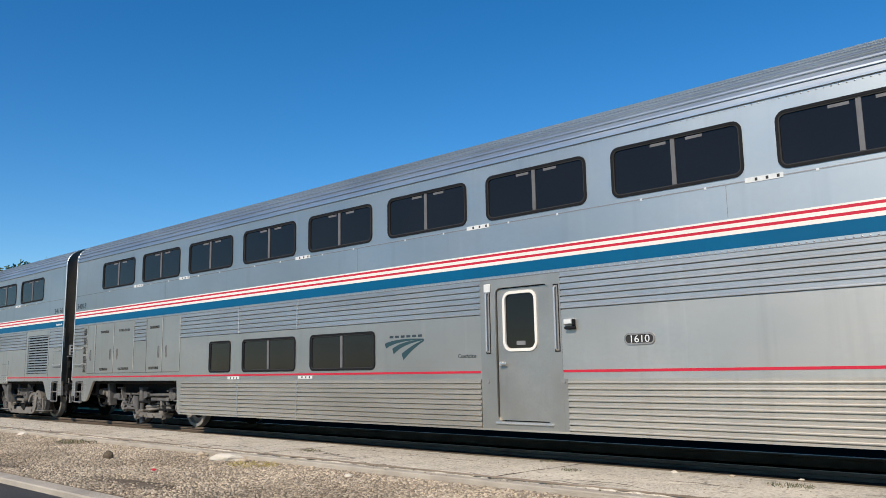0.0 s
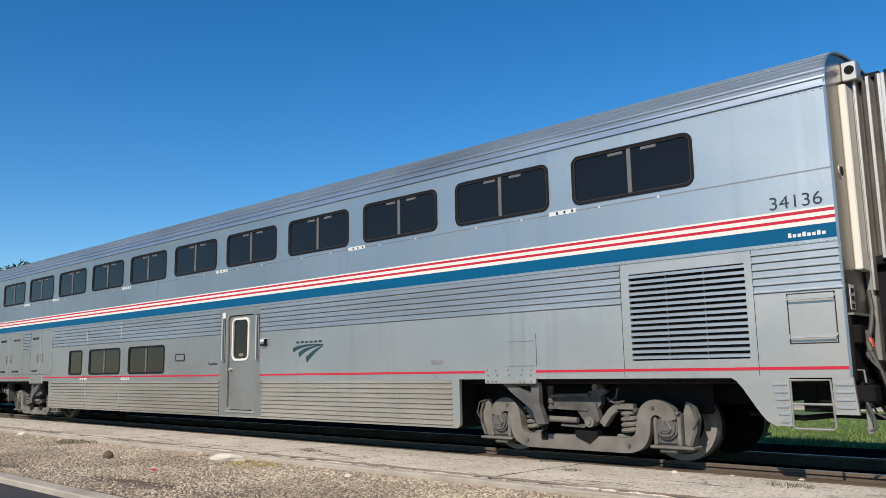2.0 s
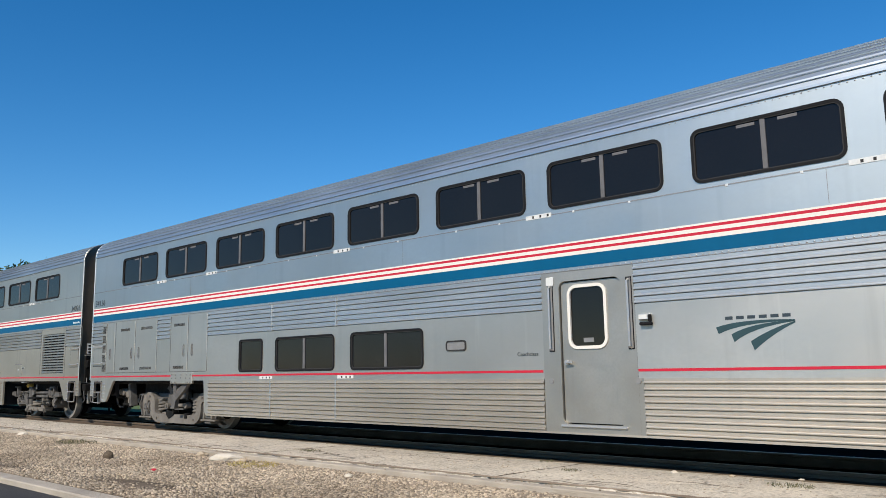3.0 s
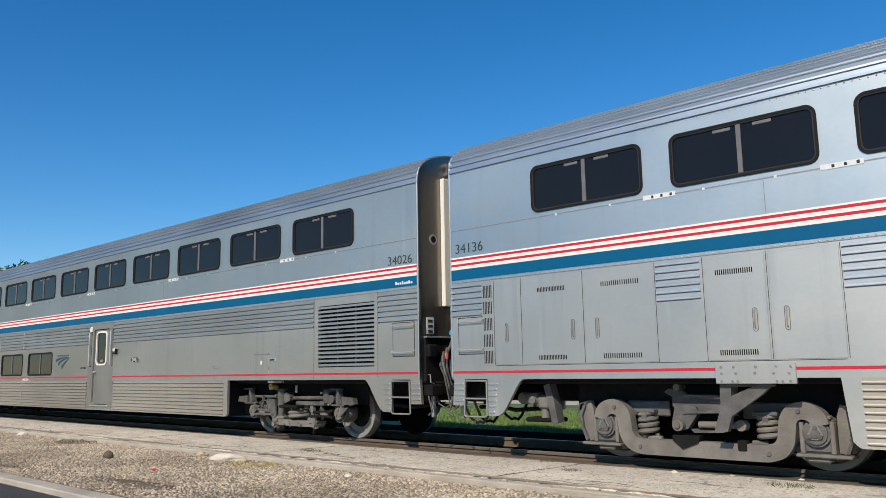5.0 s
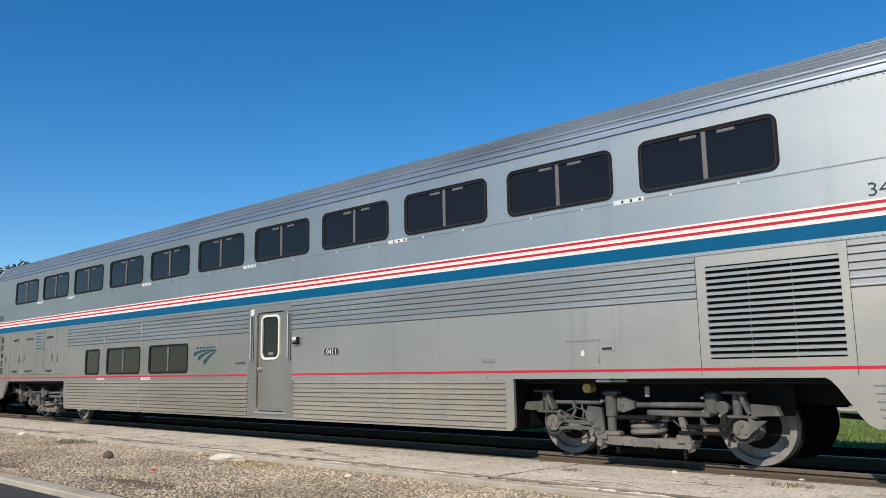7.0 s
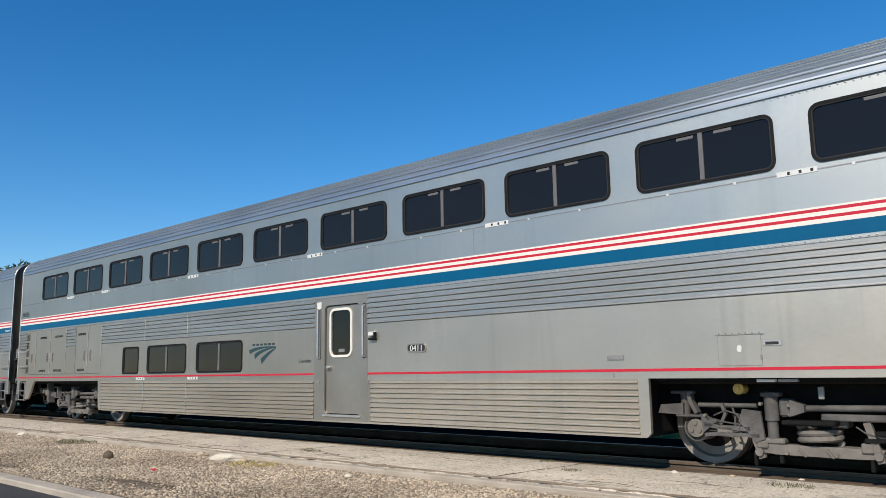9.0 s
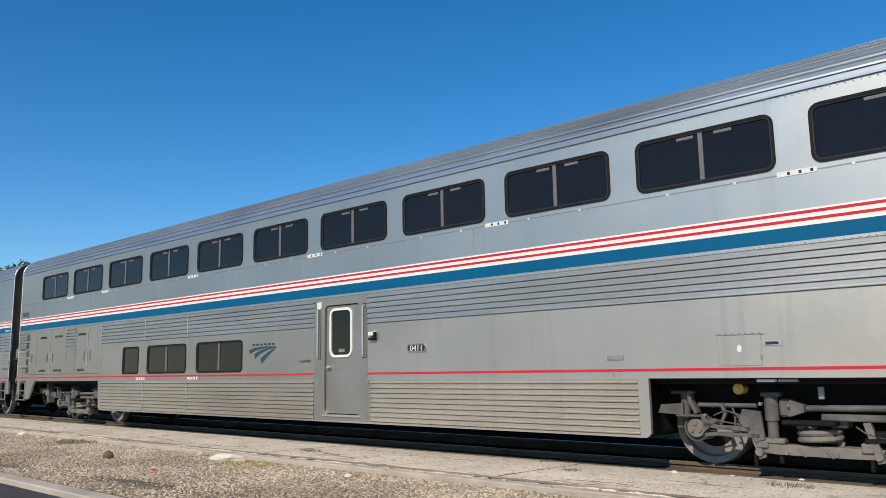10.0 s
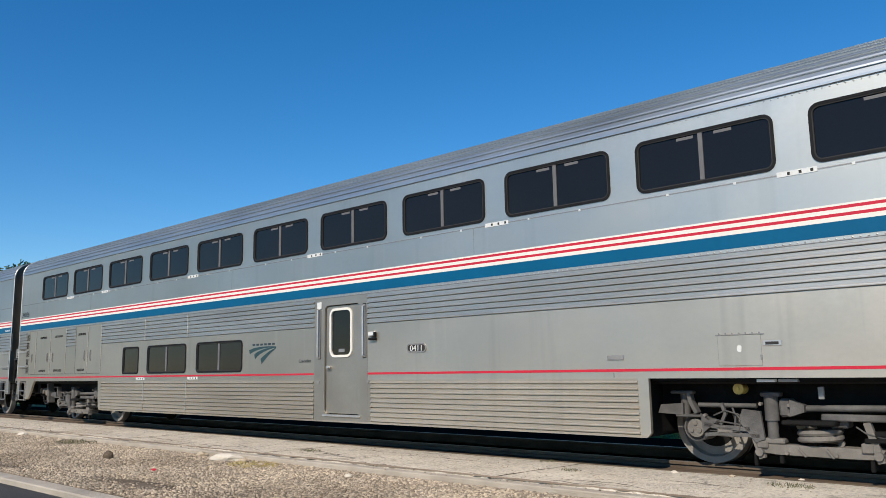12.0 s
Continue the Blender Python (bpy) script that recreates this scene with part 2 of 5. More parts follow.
class Solid:
    """Gathers vertices and faces of one mesh."""

    def __init__(self):
        self.v, self.f = [], []

    def add(self, verts, faces):
        o = len(self.v)
        self.v += [tuple(p) for p in verts]
        self.f += [[i + o for i in f] for f in faces]
        return self

    def box(self, x0, x1, y0, y1, z0, z1, c=0.0):
        c = min(c, 0.45 * min(x1 - x0, y1 - y0, z1 - z0))
        mid, half = ((x0 + x1) / 2, (y0 + y1) / 2, (z0 + z1) / 2), ((x1 - x0) / 2, (y1 - y0) / 2, (z1 - z0) / 2)
        if c <= 0:
            vs = [(mid[0] + a * half[0], mid[1] + b * half[1], mid[2] + d * half[2]) for a in (-1, 1) for b in (-1, 1) for d in (-1, 1)]
            return self.add(vs, [(0, 1, 3, 2), (4, 6, 7, 5), (0, 4, 5, 1), (2, 3, 7, 6), (0, 2, 6, 4), (1, 5, 7, 3)])
        vs = [[mid[k] + math.copysign(half[k] - (0 if abs(s[k]) > 0.9 else c), s[k]) for k in range(3)] for s in CH_SIGN]
        return self.add(vs, CH_FACE)

    def cyl(self, a, b, r, n=14, r2=None):
        a, b = Vector(a), Vector(b)
        d = (b - a).normalized()
        u = d.orthogonal().normalized()
        w = d.cross(u)
        r2 = r if r2 is None else r2
        vs = [a + (u * math.cos(6.28319 * i / n) + w * math.sin(6.28319 * i / n)) * r for i in range(n)]
        vs += [b + (u * math.cos(6.28319 * i / n) + w * math.sin(6.28319 * i / n)) * r2 for i in range(n)]
        return self.add(vs, [(i, (i + 1) % n, n + (i + 1) % n, n + i) for i in range(n)] + [list(range(n))[::-1], list(range(n, 2 * n))])

    def tube(self, pts, r, n=8):
        pts = [Vector(p) for p in pts]
        vs, fs = [], []
        u = None
        for i, p in enumerate(pts):
            d = (pts[min(i + 1, len(pts) - 1)] - pts[max(i - 1, 0)]).normalized()
            u = d.orthogonal().normalized() if u is None else (u - d * u.dot(d)).normalized()
            w = d.cross(u)
            vs += [p + (u * math.cos(6.28319 * k / n) + w * math.sin(6.28319 * k / n)) * r for k in range(n)]
        for i in range(len(pts) - 1):
            fs += [(i * n + k, i * n + (k + 1) % n, (i + 1) * n + (k + 1) % n, (i + 1) * n + k) for k in range(n)]
        fs += [list(range(n))[::-1], list(range(len(vs) - n, len(vs)))]
        return self.add(vs, fs)

    def prism(self, poly, y0, y1):
        """A polygon in (x, z), counter-clockwise, between two planes of y."""
        n = len(poly)
        vs = [(x, y0, z) for x, z in poly] + [(x, y1, z) for x, z in poly]
        return self.add(vs, [list(range(n)), list(range(n, 2 * n))[::-1]] + [(i, n + i, n + (i + 1) % n, (i + 1) % n) for i in range(n)])

    def extrude_x(self, prof, x0, x1, caps=True):
        """A profile of (y, z) points along x."""
        n = len(prof)
        vs = [(x0, y, z) for y, z in prof] + [(x1, y, z) for y, z in prof]
        fs = [(i, i + 1, n + i + 1, n + i) for i in range(n - 1)]
        if caps:
            fs += [list(range(n))[::-1], list(range(n, 2 * n))]
        return self.add(vs, fs)

    def lathe(self, prof, c, n=32):
        """A profile of (radius, y) about the y axis through c."""
        vs, fs = [], []
        k = len(prof)
        for i in range(n):
            a = 6.28319 * i / n
            vs += [(c[0] + r * math.cos(a), c[1] + y, c[2] + r * math.sin(a)) for r, y in prof]
        for i in range(n):
            j = (i + 1) % n
            fs += [(i * k + q, i * k + q + 1, j * k + q + 1, j * k + q) for q in range(k - 1)]
        return self.add(vs, fs)


def mesh_from(name, solid, mat, smooth=False):
    me = bpy.data.meshes.new(name)
    me.from_pydata(solid.v, [], solid.f)
    bm = bmesh.new()
    bm.from_mesh(me)
    bmesh.ops.remove_doubles(bm, verts=bm.verts[:], dist=0.00002)
    bmesh.ops.recalc_face_normals(bm, faces=bm.faces[:])
    bm.to_mesh(me)
    bm.free()
    me.materials.append(mat)
    if smooth:
        me.shade_smooth()
        me.set_sharp_from_angle(angle=radians(38))
    return me


def part(name, solid, mat, parent=None, label="", smooth=False, at=None):
    ob = new(name, solid if isinstance(solid, bpy.types.Mesh) else mesh_from(name, solid, mat, smooth))
    if parent:
        ob.parent = parent
    if at is not None:
        ob.matrix_basis = at
    return tagged(ob, label) if label else ob


def rounded(x0, x1, z0, z1, r, k=5):
    pts = []
    for cx, cz, a0 in ((x1 - r, z1 - r, 0), (x0 + r, z1 - r, 90), (x0 + r, z0 + r, 180), (x1 - r, z0 + r, 270)):
        pts += [(cx + r * math.cos(radians(a0 + 90 * i / k)), cz + r * math.sin(radians(a0 + 90 * i / k))) for i in range(k + 1)]
    return pts


def ring(m, x0, x1, z0, z1, r, w, y0, y1, k=5):
    """A rounded rectangular frame of width w, from plane y0 back to y1."""
    a, b = rounded(x0, x1, z0, z1, r, k), rounded(x0 + w, x1 - w, z0 + w, z1 - w, max(0.01, r - w), k)
    n = len(a)
    vs = [(x, y0, z) for x, z in a] + [(x, y0, z) for x, z in b] + [(x, y1, z) for x, z in a] + [(x, y1, z) for x, z in b]
    fs = []
    for i in range(n):
        j = (i + 1) % n
        fs += [(i, j, n + j, n + i), (i, 2 * n + i, 2 * n + j, j), (n + i, n + j, 3 * n + j, 3 * n + i), (2 * n + i, 3 * n + i, 3 * n + j, 2 * n + j)]
    return m.add(vs, fs)


def wall_band(m, x0, x1, z0, z1, holes=(), y=-SIDE, t=0.05, k=5):
    """A band of sheet in the plane y with rounded openings (x0, x1, z0, z1, r) cut through its thickness t."""
    x = x0
    for hx0, hx1, hz0, hz1, r in sorted(holes):
        a, b = hx0 - 0.04, hx1 + 0.04
        if a > x:
            m.add([(x, y, z0), (a, y, z0), (a, y, z1), (x, y, z1)], [(0, 1, 2, 3)])
        inner = rounded(hx0, hx1, hz0, hz1, r, k)
        n = len(inner)
        vs = [(b, y, z1), (a, y, z1), (a, y, z0), (b, y, z0)] + [(p, y, q) for p, q in inner] + [(p, y + t, q) for p, q in inner]
        fs = []
        for c in range(4):
            s = 4 + c * (k + 1)
            fs += [(c, s + i + 1, s + i) for i in range(k)]
            nxt = 4 + ((c + 1) % 4) * (k + 1)
            fs.append((c, (c + 1) % 4, nxt, s + k))
        fs += [(4 + i, 4 + (i + 1) % n, 4 + n + (i + 1) % n, 4 + n + i) for i in range(n)]
        m.add(vs, fs)
        x = b
    if x1 > x:
        m.add([(x, y, z0), (x1, y, z0), (x1, y, z1), (x, y, z1)], [(0, 1, 2, 3)])
    return m


def flutes(m, x0, x1, z0, z1, n, y=-SIDE, d=0.019):
    """A flat sheet with n horizontal pressed beads, each casting a thin line of shade under it."""
    h = (z1 - z0) / n
    prof = [(y + 0.034, z1), (y, z1)]
    for i in range(n):
        b = z1 - (i + 1) * h + 0.016
        prof += [(y, b + 0.030), (y - d * 0.7, b + 0.024), (y - d, b + 0.014), (y - d, b + 0.004), (y - d * 0.8, b), (y + 0.028, b - 0.001), (y + 0.028, b - 0.011), (y, b - 0.012)]
    prof += [(y, z0), (y + 0.034, z0)]
    return m.extrude_x(prof, x0, x1)


# ---- ground ----
def slab(name, x0, x1, y0, y1, z0, z1, mat, label, category, c=0.0):
    m = Solid().box(x0, x1, y0, y1, z0, z1, c)
    return tagged(part(name, m, mat), label, category, kind="structure")


def sheet(name, xs, rows, mat, label, category):
    m = Solid()
    m.add([(x, y, z) for y, z in rows for x in xs], [(j * len(xs) + i, j * len(xs) + i + 1, (j + 1) * len(xs) + i + 1, (j + 1) * len(xs) + i) for j in range(len(rows) - 1) for i in range(len(xs) - 1)])
    return tagged(part(name, m, mat), label, category, kind="structure")


FAR_X = [-3000, -600, -150, -60, -30, -15, 0, 15, 30, 60, 150, 600, 3000]
sheet("ground", FAR_X, [(-3000, -0.35), (-300, -0.3), (3.0, -0.32), (3.95, -0.32), (4.05, -0.135), (7.0, -0.125), (7.3, -0.24), (9.4, -0.26), (12.0, -0.26), (13.4, -0.44), (24, -0.46), (120, -0.6), (3000, -0.6)], EARTH, "dry sandy earth beside the railway track", "ground")
sheet("lawn", FAR_X, [(13.5, -0.47), (14.0, -0.42), (24, -0.44), (60, -0.5), (200, -0.55), (900, -0.55)], TURF, "green lawn behind the railway track", "lawn")
slab("road", -600, 600, -40, 3.89, -0.5, -0.195, ASPHALT, "dark asphalt road along the track", "road")
slab("kerb", -90, 40, 3.89, 4.12, -0.3, -0.125, CURB, "pale concrete kerb between road and gravel", "kerb", 0.015)
slab("path", -300, 300, 29.0, 31.0, -0.55, -0.40, CURB, "pale concrete path across the lawn", "path")
slab("track_bed", -400, 400, 9.30, 13.6, -0.45, -0.15, BALLAST, "ballast bed with the shade under the train in its colour", "track bed")


def rail(y):
    prof = [(-0.07, -0.175), (-0.07, -0.165), (-0.012, -0.135), (-0.012, -0.045), (-0.037, -0.035), (-0.037, -0.006), (-0.03, 0.0), (0.03, 0.0), (0.037, -0.006), (0.037, -0.035), (0.012, -0.045), (0.012, -0.135), (0.07, -0.165), (0.07, -0.175)]
    base = part("rail", Solid().extrude_x([(y + a, b - 0.003) for a, b in prof], -400, 400), RAIL_RUST)
    part("running_surface", Solid().box(-400, 400, y - 0.029, y + 0.029, -0.006, 0.0), RAIL_TOP, base, "polished rail head")
    return tagged(base, "rusty steel rail with a polished head", "rail", "rails of the track", "structure")


rail(TRACK - 0.755)
rail(TRACK + 0.755)

# ---- passenger cars ----
WIDE = 1.655
UPPER_WINDOWS = [-23.72 + 2.054 * i for i in range(11)]
W0, W1 = 3.28, 3.905


def window(car, x0, x1, z0, z1, r, pane_mat, split=True, sill_mark=True):
    """A gasketed window: frame, panes and mullion, set in the opening of the side sheet."""
    f = part("window", ring(Solid(), x0 - 0.015, x1 + 0.015, z0 - 0.015, z1 + 0.015, r + 0.015, 0.032, -SIDE - 0.012, -SIDE + 0.04), RUBBER, car, "dark window in a rounded black gasket")
    part("inner_frame", ring(Solid(), x0 + 0.013, x1 - 0.013, z0 + 0.013, z1 - 0.013, r - 0.012, 0.017, -SIDE - 0.006, -SIDE + 0.035), GASKET, f)
    xm = (x0 + x1) / 2
    y0, y1 = -SIDE + 0.012, -SIDE + 0.02
    if split:
        part("mullion", Solid().box(xm - 0.028, xm + 0.028, -SIDE - 0.004, -SIDE + 0.03, z0 + 0.03, z1 - 0.03, 0.004), DULL_GREY, f)
        if pane_mat is PANE:
            # Two grey bars on the glass, painted reflections of the interior lights.
            for q in (x0 + 0.53, x0 + 0.99):
                part("vent_tab", Solid().box(q, q + 0.21, y0 - 0.004, y0, z1 - 0.075, z1 - 0.040), DULL_GREY, f)
        part("pane", Solid().prism(rounded(x0 + 0.02, xm - 0.02, z0 + 0.02, z1 - 0.02, 0.05), y0, y1), pane_mat, f)
        part("pane", Solid().prism(rounded(xm + 0.02, x1 - 0.02, z0 + 0.02, z1 - 0.02, 0.05), y0, y1), pane_mat, f)
    else:
        part("pane", Solid().prism(rounded(x0 + 0.02, x1 - 0.02, z0 + 0.02, z1 - 0.02, 0.04), y0, y1), pane_mat, f)
    return f


def roof_profile(side=1):
    """Roof with tight shoulders, a flat crown and longitudinal pressed beads, as (y, z) points from the eave to the crown."""
    fine = [(SIDE * math.cos(radians(90 * i / 400)) ** 0.77, 0.597 * math.sin(radians(90 * i / 400)) ** 0.77) for i in range(401)]
    along = [0.0]
    for p, q in zip(fine, fine[1:]):
        along.append(along[-1] + math.hypot(q[0] - p[0], q[1] - p[1]))

    def spot(d):
        i = min(range(400), key=lambda k: abs(along[k] - d))
        (a, b), (c, e) = fine[i], fine[i + 1]
        n = math.hypot(c - a, e - b) or 1.0
        return a, b, (e - b) / n, (a - c) / n

    beads = 21
    step = along[-1] / beads
    pts = []
    for i in range(beads):
        for f, off in ((0.0, 0.0), (0.03, 0.020), (0.30, 0.020), (0.88, 0.005)):
            u, v, nu, nv = spot((i + f) * step)
            pts.append((-(u + nu * off) * side, 4.09 + v + nv * off))
    pts.append((0.0, 4.69))
    return pts


def build_car(kind):
    car = new("passenger_car")
    tagged(car, "silver double-deck passenger car with red, white and blue stripes", "train car", "cars of the train")
    L = -LENGTH
    # upper deck sheets
    up = [(x, x + WIDE, W0, W1, 0.10) for x in UPPER_WINDOWS]
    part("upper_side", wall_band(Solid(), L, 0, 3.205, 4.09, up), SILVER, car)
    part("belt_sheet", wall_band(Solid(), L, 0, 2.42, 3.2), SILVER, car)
    part("belt_seam", Solid().box(L, 0, -SIDE - 0.004, -SIDE + 0.03, 3.196, 3.209), GRIME, car)
    half = roof_profile()
    prof = half + [(-y, z) for y, z in half[-2::-1]]
    part("roof", Solid().extrude_x(prof, L, 0, False), SILVER_ROOF, car, "fluted metal roof")
    part("far_side", Solid().box(L, 0, SIDE - 0.05, SIDE, 1.03, 4.09), SILVER, car)
    part("far_skirt", Solid().box(-19.85, -5.25, SIDE - 0.05, SIDE, 0.36, 1.03), SILVER_RIDGE, car)
    part("liner", Solid().box(L + 0.1, -0.1, -SIDE + 0.10, SIDE - 0.06, 1.0, 4.2), BLACK, car, "near-black box standing for the unlit interior")
    for x in UPPER_WINDOWS:
        window(car, x, x + WIDE, W0, W1, 0.10, PANE)
    for x in UPPER_WINDOWS:
        f = part("window", ring(Solid(), x, x + WIDE, W0, W1, 0.10, 0.04, SIDE + 0.012, SIDE - 0.02), RUBBER, car)
        part("pane", Solid().prism(rounded(x + 0.03, x + WIDE - 0.03, W0 + 0.03, W1 - 0.03, 0.06), SIDE, SIDE + 0.006), PANE, f)
    for x, z0, z1 in ((-0.925, 1.05, 2.42), (-2.555, 1.05, 2.42), (-5.70, 1.035, 1.10), (-14.2, 2.82, 3.19), (-7.9, 2.82, 3.19), (-20.6, 2.82, 3.19)):
        part("sheet_joint", Solid().box(x - 0.003, x + 0.003, -SIDE - 0.0025, -SIDE + 0.01, z0, z1), GRIME if z1 > 3 else GASKET, car)
    # stripes
    for nm, mat, z0, z1 in (("white_line", WHITE, 2.780, 2.802), ("red_stripe", RED, 2.746, 2.780), ("white_stripe", WHITE, 2.702, 2.746), ("red_stripe", RED, 2.668, 2.702), ("white_stripe", WHITE, 2.62, 2.668), ("blue_stripe", BLUE, 2.465, 2.62)):
        part(nm, Solid().box(L + 0.008, -0.008, -SIDE - 0.003, -SIDE + 0.02, z0, z1), mat, car)
    for a, b in ((L + 0.008, -11.585), (-10.195, -0.008)):
        part("red_line", Solid().box(a, b, -SIDE - 0.004, -SIDE + 0.02, 1.113, 1.145), RED, car)
    # fluted sheets under the belt
    for a, b in ((L, -24.66), (-21.95, -21.40), (-19.87, -17.672), (-17.668, -15.822), (-15.818, -11.57), (-10.20, -2.56), (-0.92, 0.0)):
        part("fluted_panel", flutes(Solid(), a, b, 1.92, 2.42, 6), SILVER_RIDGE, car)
    # plain lower sheets with their openings
    low = [(-18.71, -17.96, 1.20, 1.79, 0.06), (-17.53, -15.88, 1.20, 1.79, 0.08), (-15.44, -13.79, 1.20, 1.79, 0.08)]
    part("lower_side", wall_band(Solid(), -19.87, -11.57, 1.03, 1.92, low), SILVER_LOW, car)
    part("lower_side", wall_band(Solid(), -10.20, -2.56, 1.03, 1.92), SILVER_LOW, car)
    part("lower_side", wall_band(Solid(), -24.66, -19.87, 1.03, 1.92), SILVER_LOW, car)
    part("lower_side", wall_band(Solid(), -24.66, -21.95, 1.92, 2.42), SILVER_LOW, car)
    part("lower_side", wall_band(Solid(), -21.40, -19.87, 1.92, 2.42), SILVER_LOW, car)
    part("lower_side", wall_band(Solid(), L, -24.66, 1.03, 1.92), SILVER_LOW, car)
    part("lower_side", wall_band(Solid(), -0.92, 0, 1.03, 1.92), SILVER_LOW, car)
    for i, (a, b, c, d, r) in enumerate(low):
        window(car, a, b, c, d, r, LOWER_PANE, i > 0)
    # skirts
    for a, b in ((-19.80, -17.672), (-17.668, -15.822), (-15.818, -11.58), (-10.13, -5.38)):
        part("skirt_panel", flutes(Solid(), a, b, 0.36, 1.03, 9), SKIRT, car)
    for a, b, s in ((-5.38, -5.24, 1), (-19.93, -19.80, -1)):
        poly = [(a, 0.34), (b - 0.05, 0.34), (b, 0.39), (b, 1.03), (a, 1.03)] if s > 0 else [(a + 0.06, 0.34), (b, 0.34), (b, 1.03), (a - 0.06, 1.03), (a, 0.40)]
        part("skirt_end", Solid().prism(poly, -SIDE, -SIDE + 0.05), SILVER_LOW, car)
    part("skirt_hem", Solid().box(-11.58, -5.30, -SIDE - 0.002, -SIDE + 0.04, 0.335, 0.36), SKIRT, car)
    part("skirt_hem", Solid().box(-19.85, -11.58, -SIDE - 0.002, -SIDE + 0.04, 0.335, 0.36), SKIRT, car)
    for x in (-17.67, -15.82):
        for z0, z1 in ((0.362, 1.028), (1.922, 2.416)):
            part("joint_strip", Solid().box(x - 0.013, x + 0.013, -SIDE - 0.023, -SIDE + 0.01, z0, z1, 0.003), SILVER_RIDGE, car)
    part("underframe", Solid().box(-19.75, -5.35, -1.45, 1.45, 0.325, 1.0, 0.03), BLACK, car)
    part("underframe", Solid().box(L + 0.3, -0.3, -1.30, 1.30, 0.96, 1.06, 0.02), BLACK, car)
    part("underframe_box", Solid().box(L + 1.0, -19.8, -0.55, 1.25, 0.70, 0.98, 0.03), BLACK, car)
    part("underframe_box", Solid().box(-5.36, -1.2, -0.55, 1.25, 0.70, 0.98, 0.03), BLACK, car)
    door(car)
    grille(car)
    ends(car)
    steps(car, 1)
    steps(car, -1)
    lockers(car)
    fittings(car, kind)
    for x in (-3.545, -21.725) if kind == "old" else (-3.50, -21.66):
        bogie(car, x, kind)
    return car


def door(car):
    part("door_surround", wall_band(Solid(), -11.57, -10.202, 0.36, 2.42, [(-11.30, -10.39, 0.46, 2.29, 0.09)], t=0.07), DOOR_SHEET, car)
    part("door_flank", Solid().box(-10.202, -10.132, -SIDE + 0.001, -SIDE + 0.04, 0.36, 1.029), DOOR_SHEET, car)
    for x in (-11.46, -10.20):
        part("round_port", Solid().cyl((x, -SIDE - 0.008, 1.0), (x, -SIDE, 1.0), 0.036, 14), GRIME, car)
    d = part("door", wall_band(Solid(), -11.285, -10.405, 0.475, 2.275, [(-11.17, -10.62, 1.42, 2.22, 0.11)], y=-SIDE + 0.035, t=0.05), DOOR_SHEET, car, "silver lower-deck boarding door")
    part("door_window_frame", ring(Solid(), -11.185, -10.605, 1.405, 2.235, 0.13, 0.040, -SIDE + 0.015, -SIDE + 0.06), WHITE, d)
    part("pane", Solid().prism(rounded(-11.15, -10.64, 1.44, 2.20, 0.09), -SIDE + 0.045, -SIDE + 0.055), PANE, d)
    part("door_label", Solid().box(-10.97, -10.82, -SIDE + 0.040, -SIDE + 0.0445, 1.49, 1.545), GRIME, d)
    part("door_handle", Solid().cyl((-11.21, -SIDE + 0.03, 1.24), (-11.21, -SIDE - 0.02, 1.24), 0.03).box(-11.22, -11.12, -SIDE - 0.035, -SIDE - 0.015, 1.225, 1.255, 0.006), CHROME, d)
    part("door_sill", Solid().box(-11.32, -10.37, -SIDE - 0.03, -SIDE + 0.05, 0.425, 0.455, 0.006), CHROME, car)
    for x in (-11.43, -10.27):
        g = part("grab_rail", Solid().tube([(x, -SIDE - 0.005, 2.24), (x, -SIDE - 0.05, 2.22), (x, -SIDE - 0.05, 1.42), (x, -SIDE - 0.005, 1.40)], 0.014), CHROME, car)
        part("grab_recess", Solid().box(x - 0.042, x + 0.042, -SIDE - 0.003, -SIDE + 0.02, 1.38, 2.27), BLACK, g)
        part("recess_back", Solid().box(x - 0.029, x + 0.029, -SIDE - 0.006, -SIDE + 0.02, 1.395, 2.255), GRIME, g)


def grille(car):
    part("grille_surround", wall_band(Solid(), -2.56, -0.92, 1.03, 2.42, [(-2.44, -1.01, 1.24, 2.29, 0.015)]), SILVER_LOW, car)
    g = part("air_grille", Solid().box(-2.46, -0.99, -SIDE + 0.05, -SIDE + 0.06, 1.22, 2.31), BLACK, car, "black intake behind horizontal silver louvres")
    h = 1.05 / 15
    one = mesh_from("louvre", Solid().extrude_x([(-SIDE + 0.030, 0.026), (-SIDE - 0.004, 0.017), (-SIDE - 0.004, -0.016), (-SIDE + 0.002, -0.017), (-SIDE + 0.030, 0.020)], -2.44, -1.01), SILVER_RIDGE)
    for i in range(15):
        part("louvre", one, None, g, at=pose(0, 0, 1.24 + h * (i + 0.5)))
    for x in (-1.97, -1.50):
        part("louvre_post", Solid().box(x - 0.004, x + 0.004, -SIDE + 0.03, -SIDE + 0.05, 1.24, 2.29), GRIME, g)


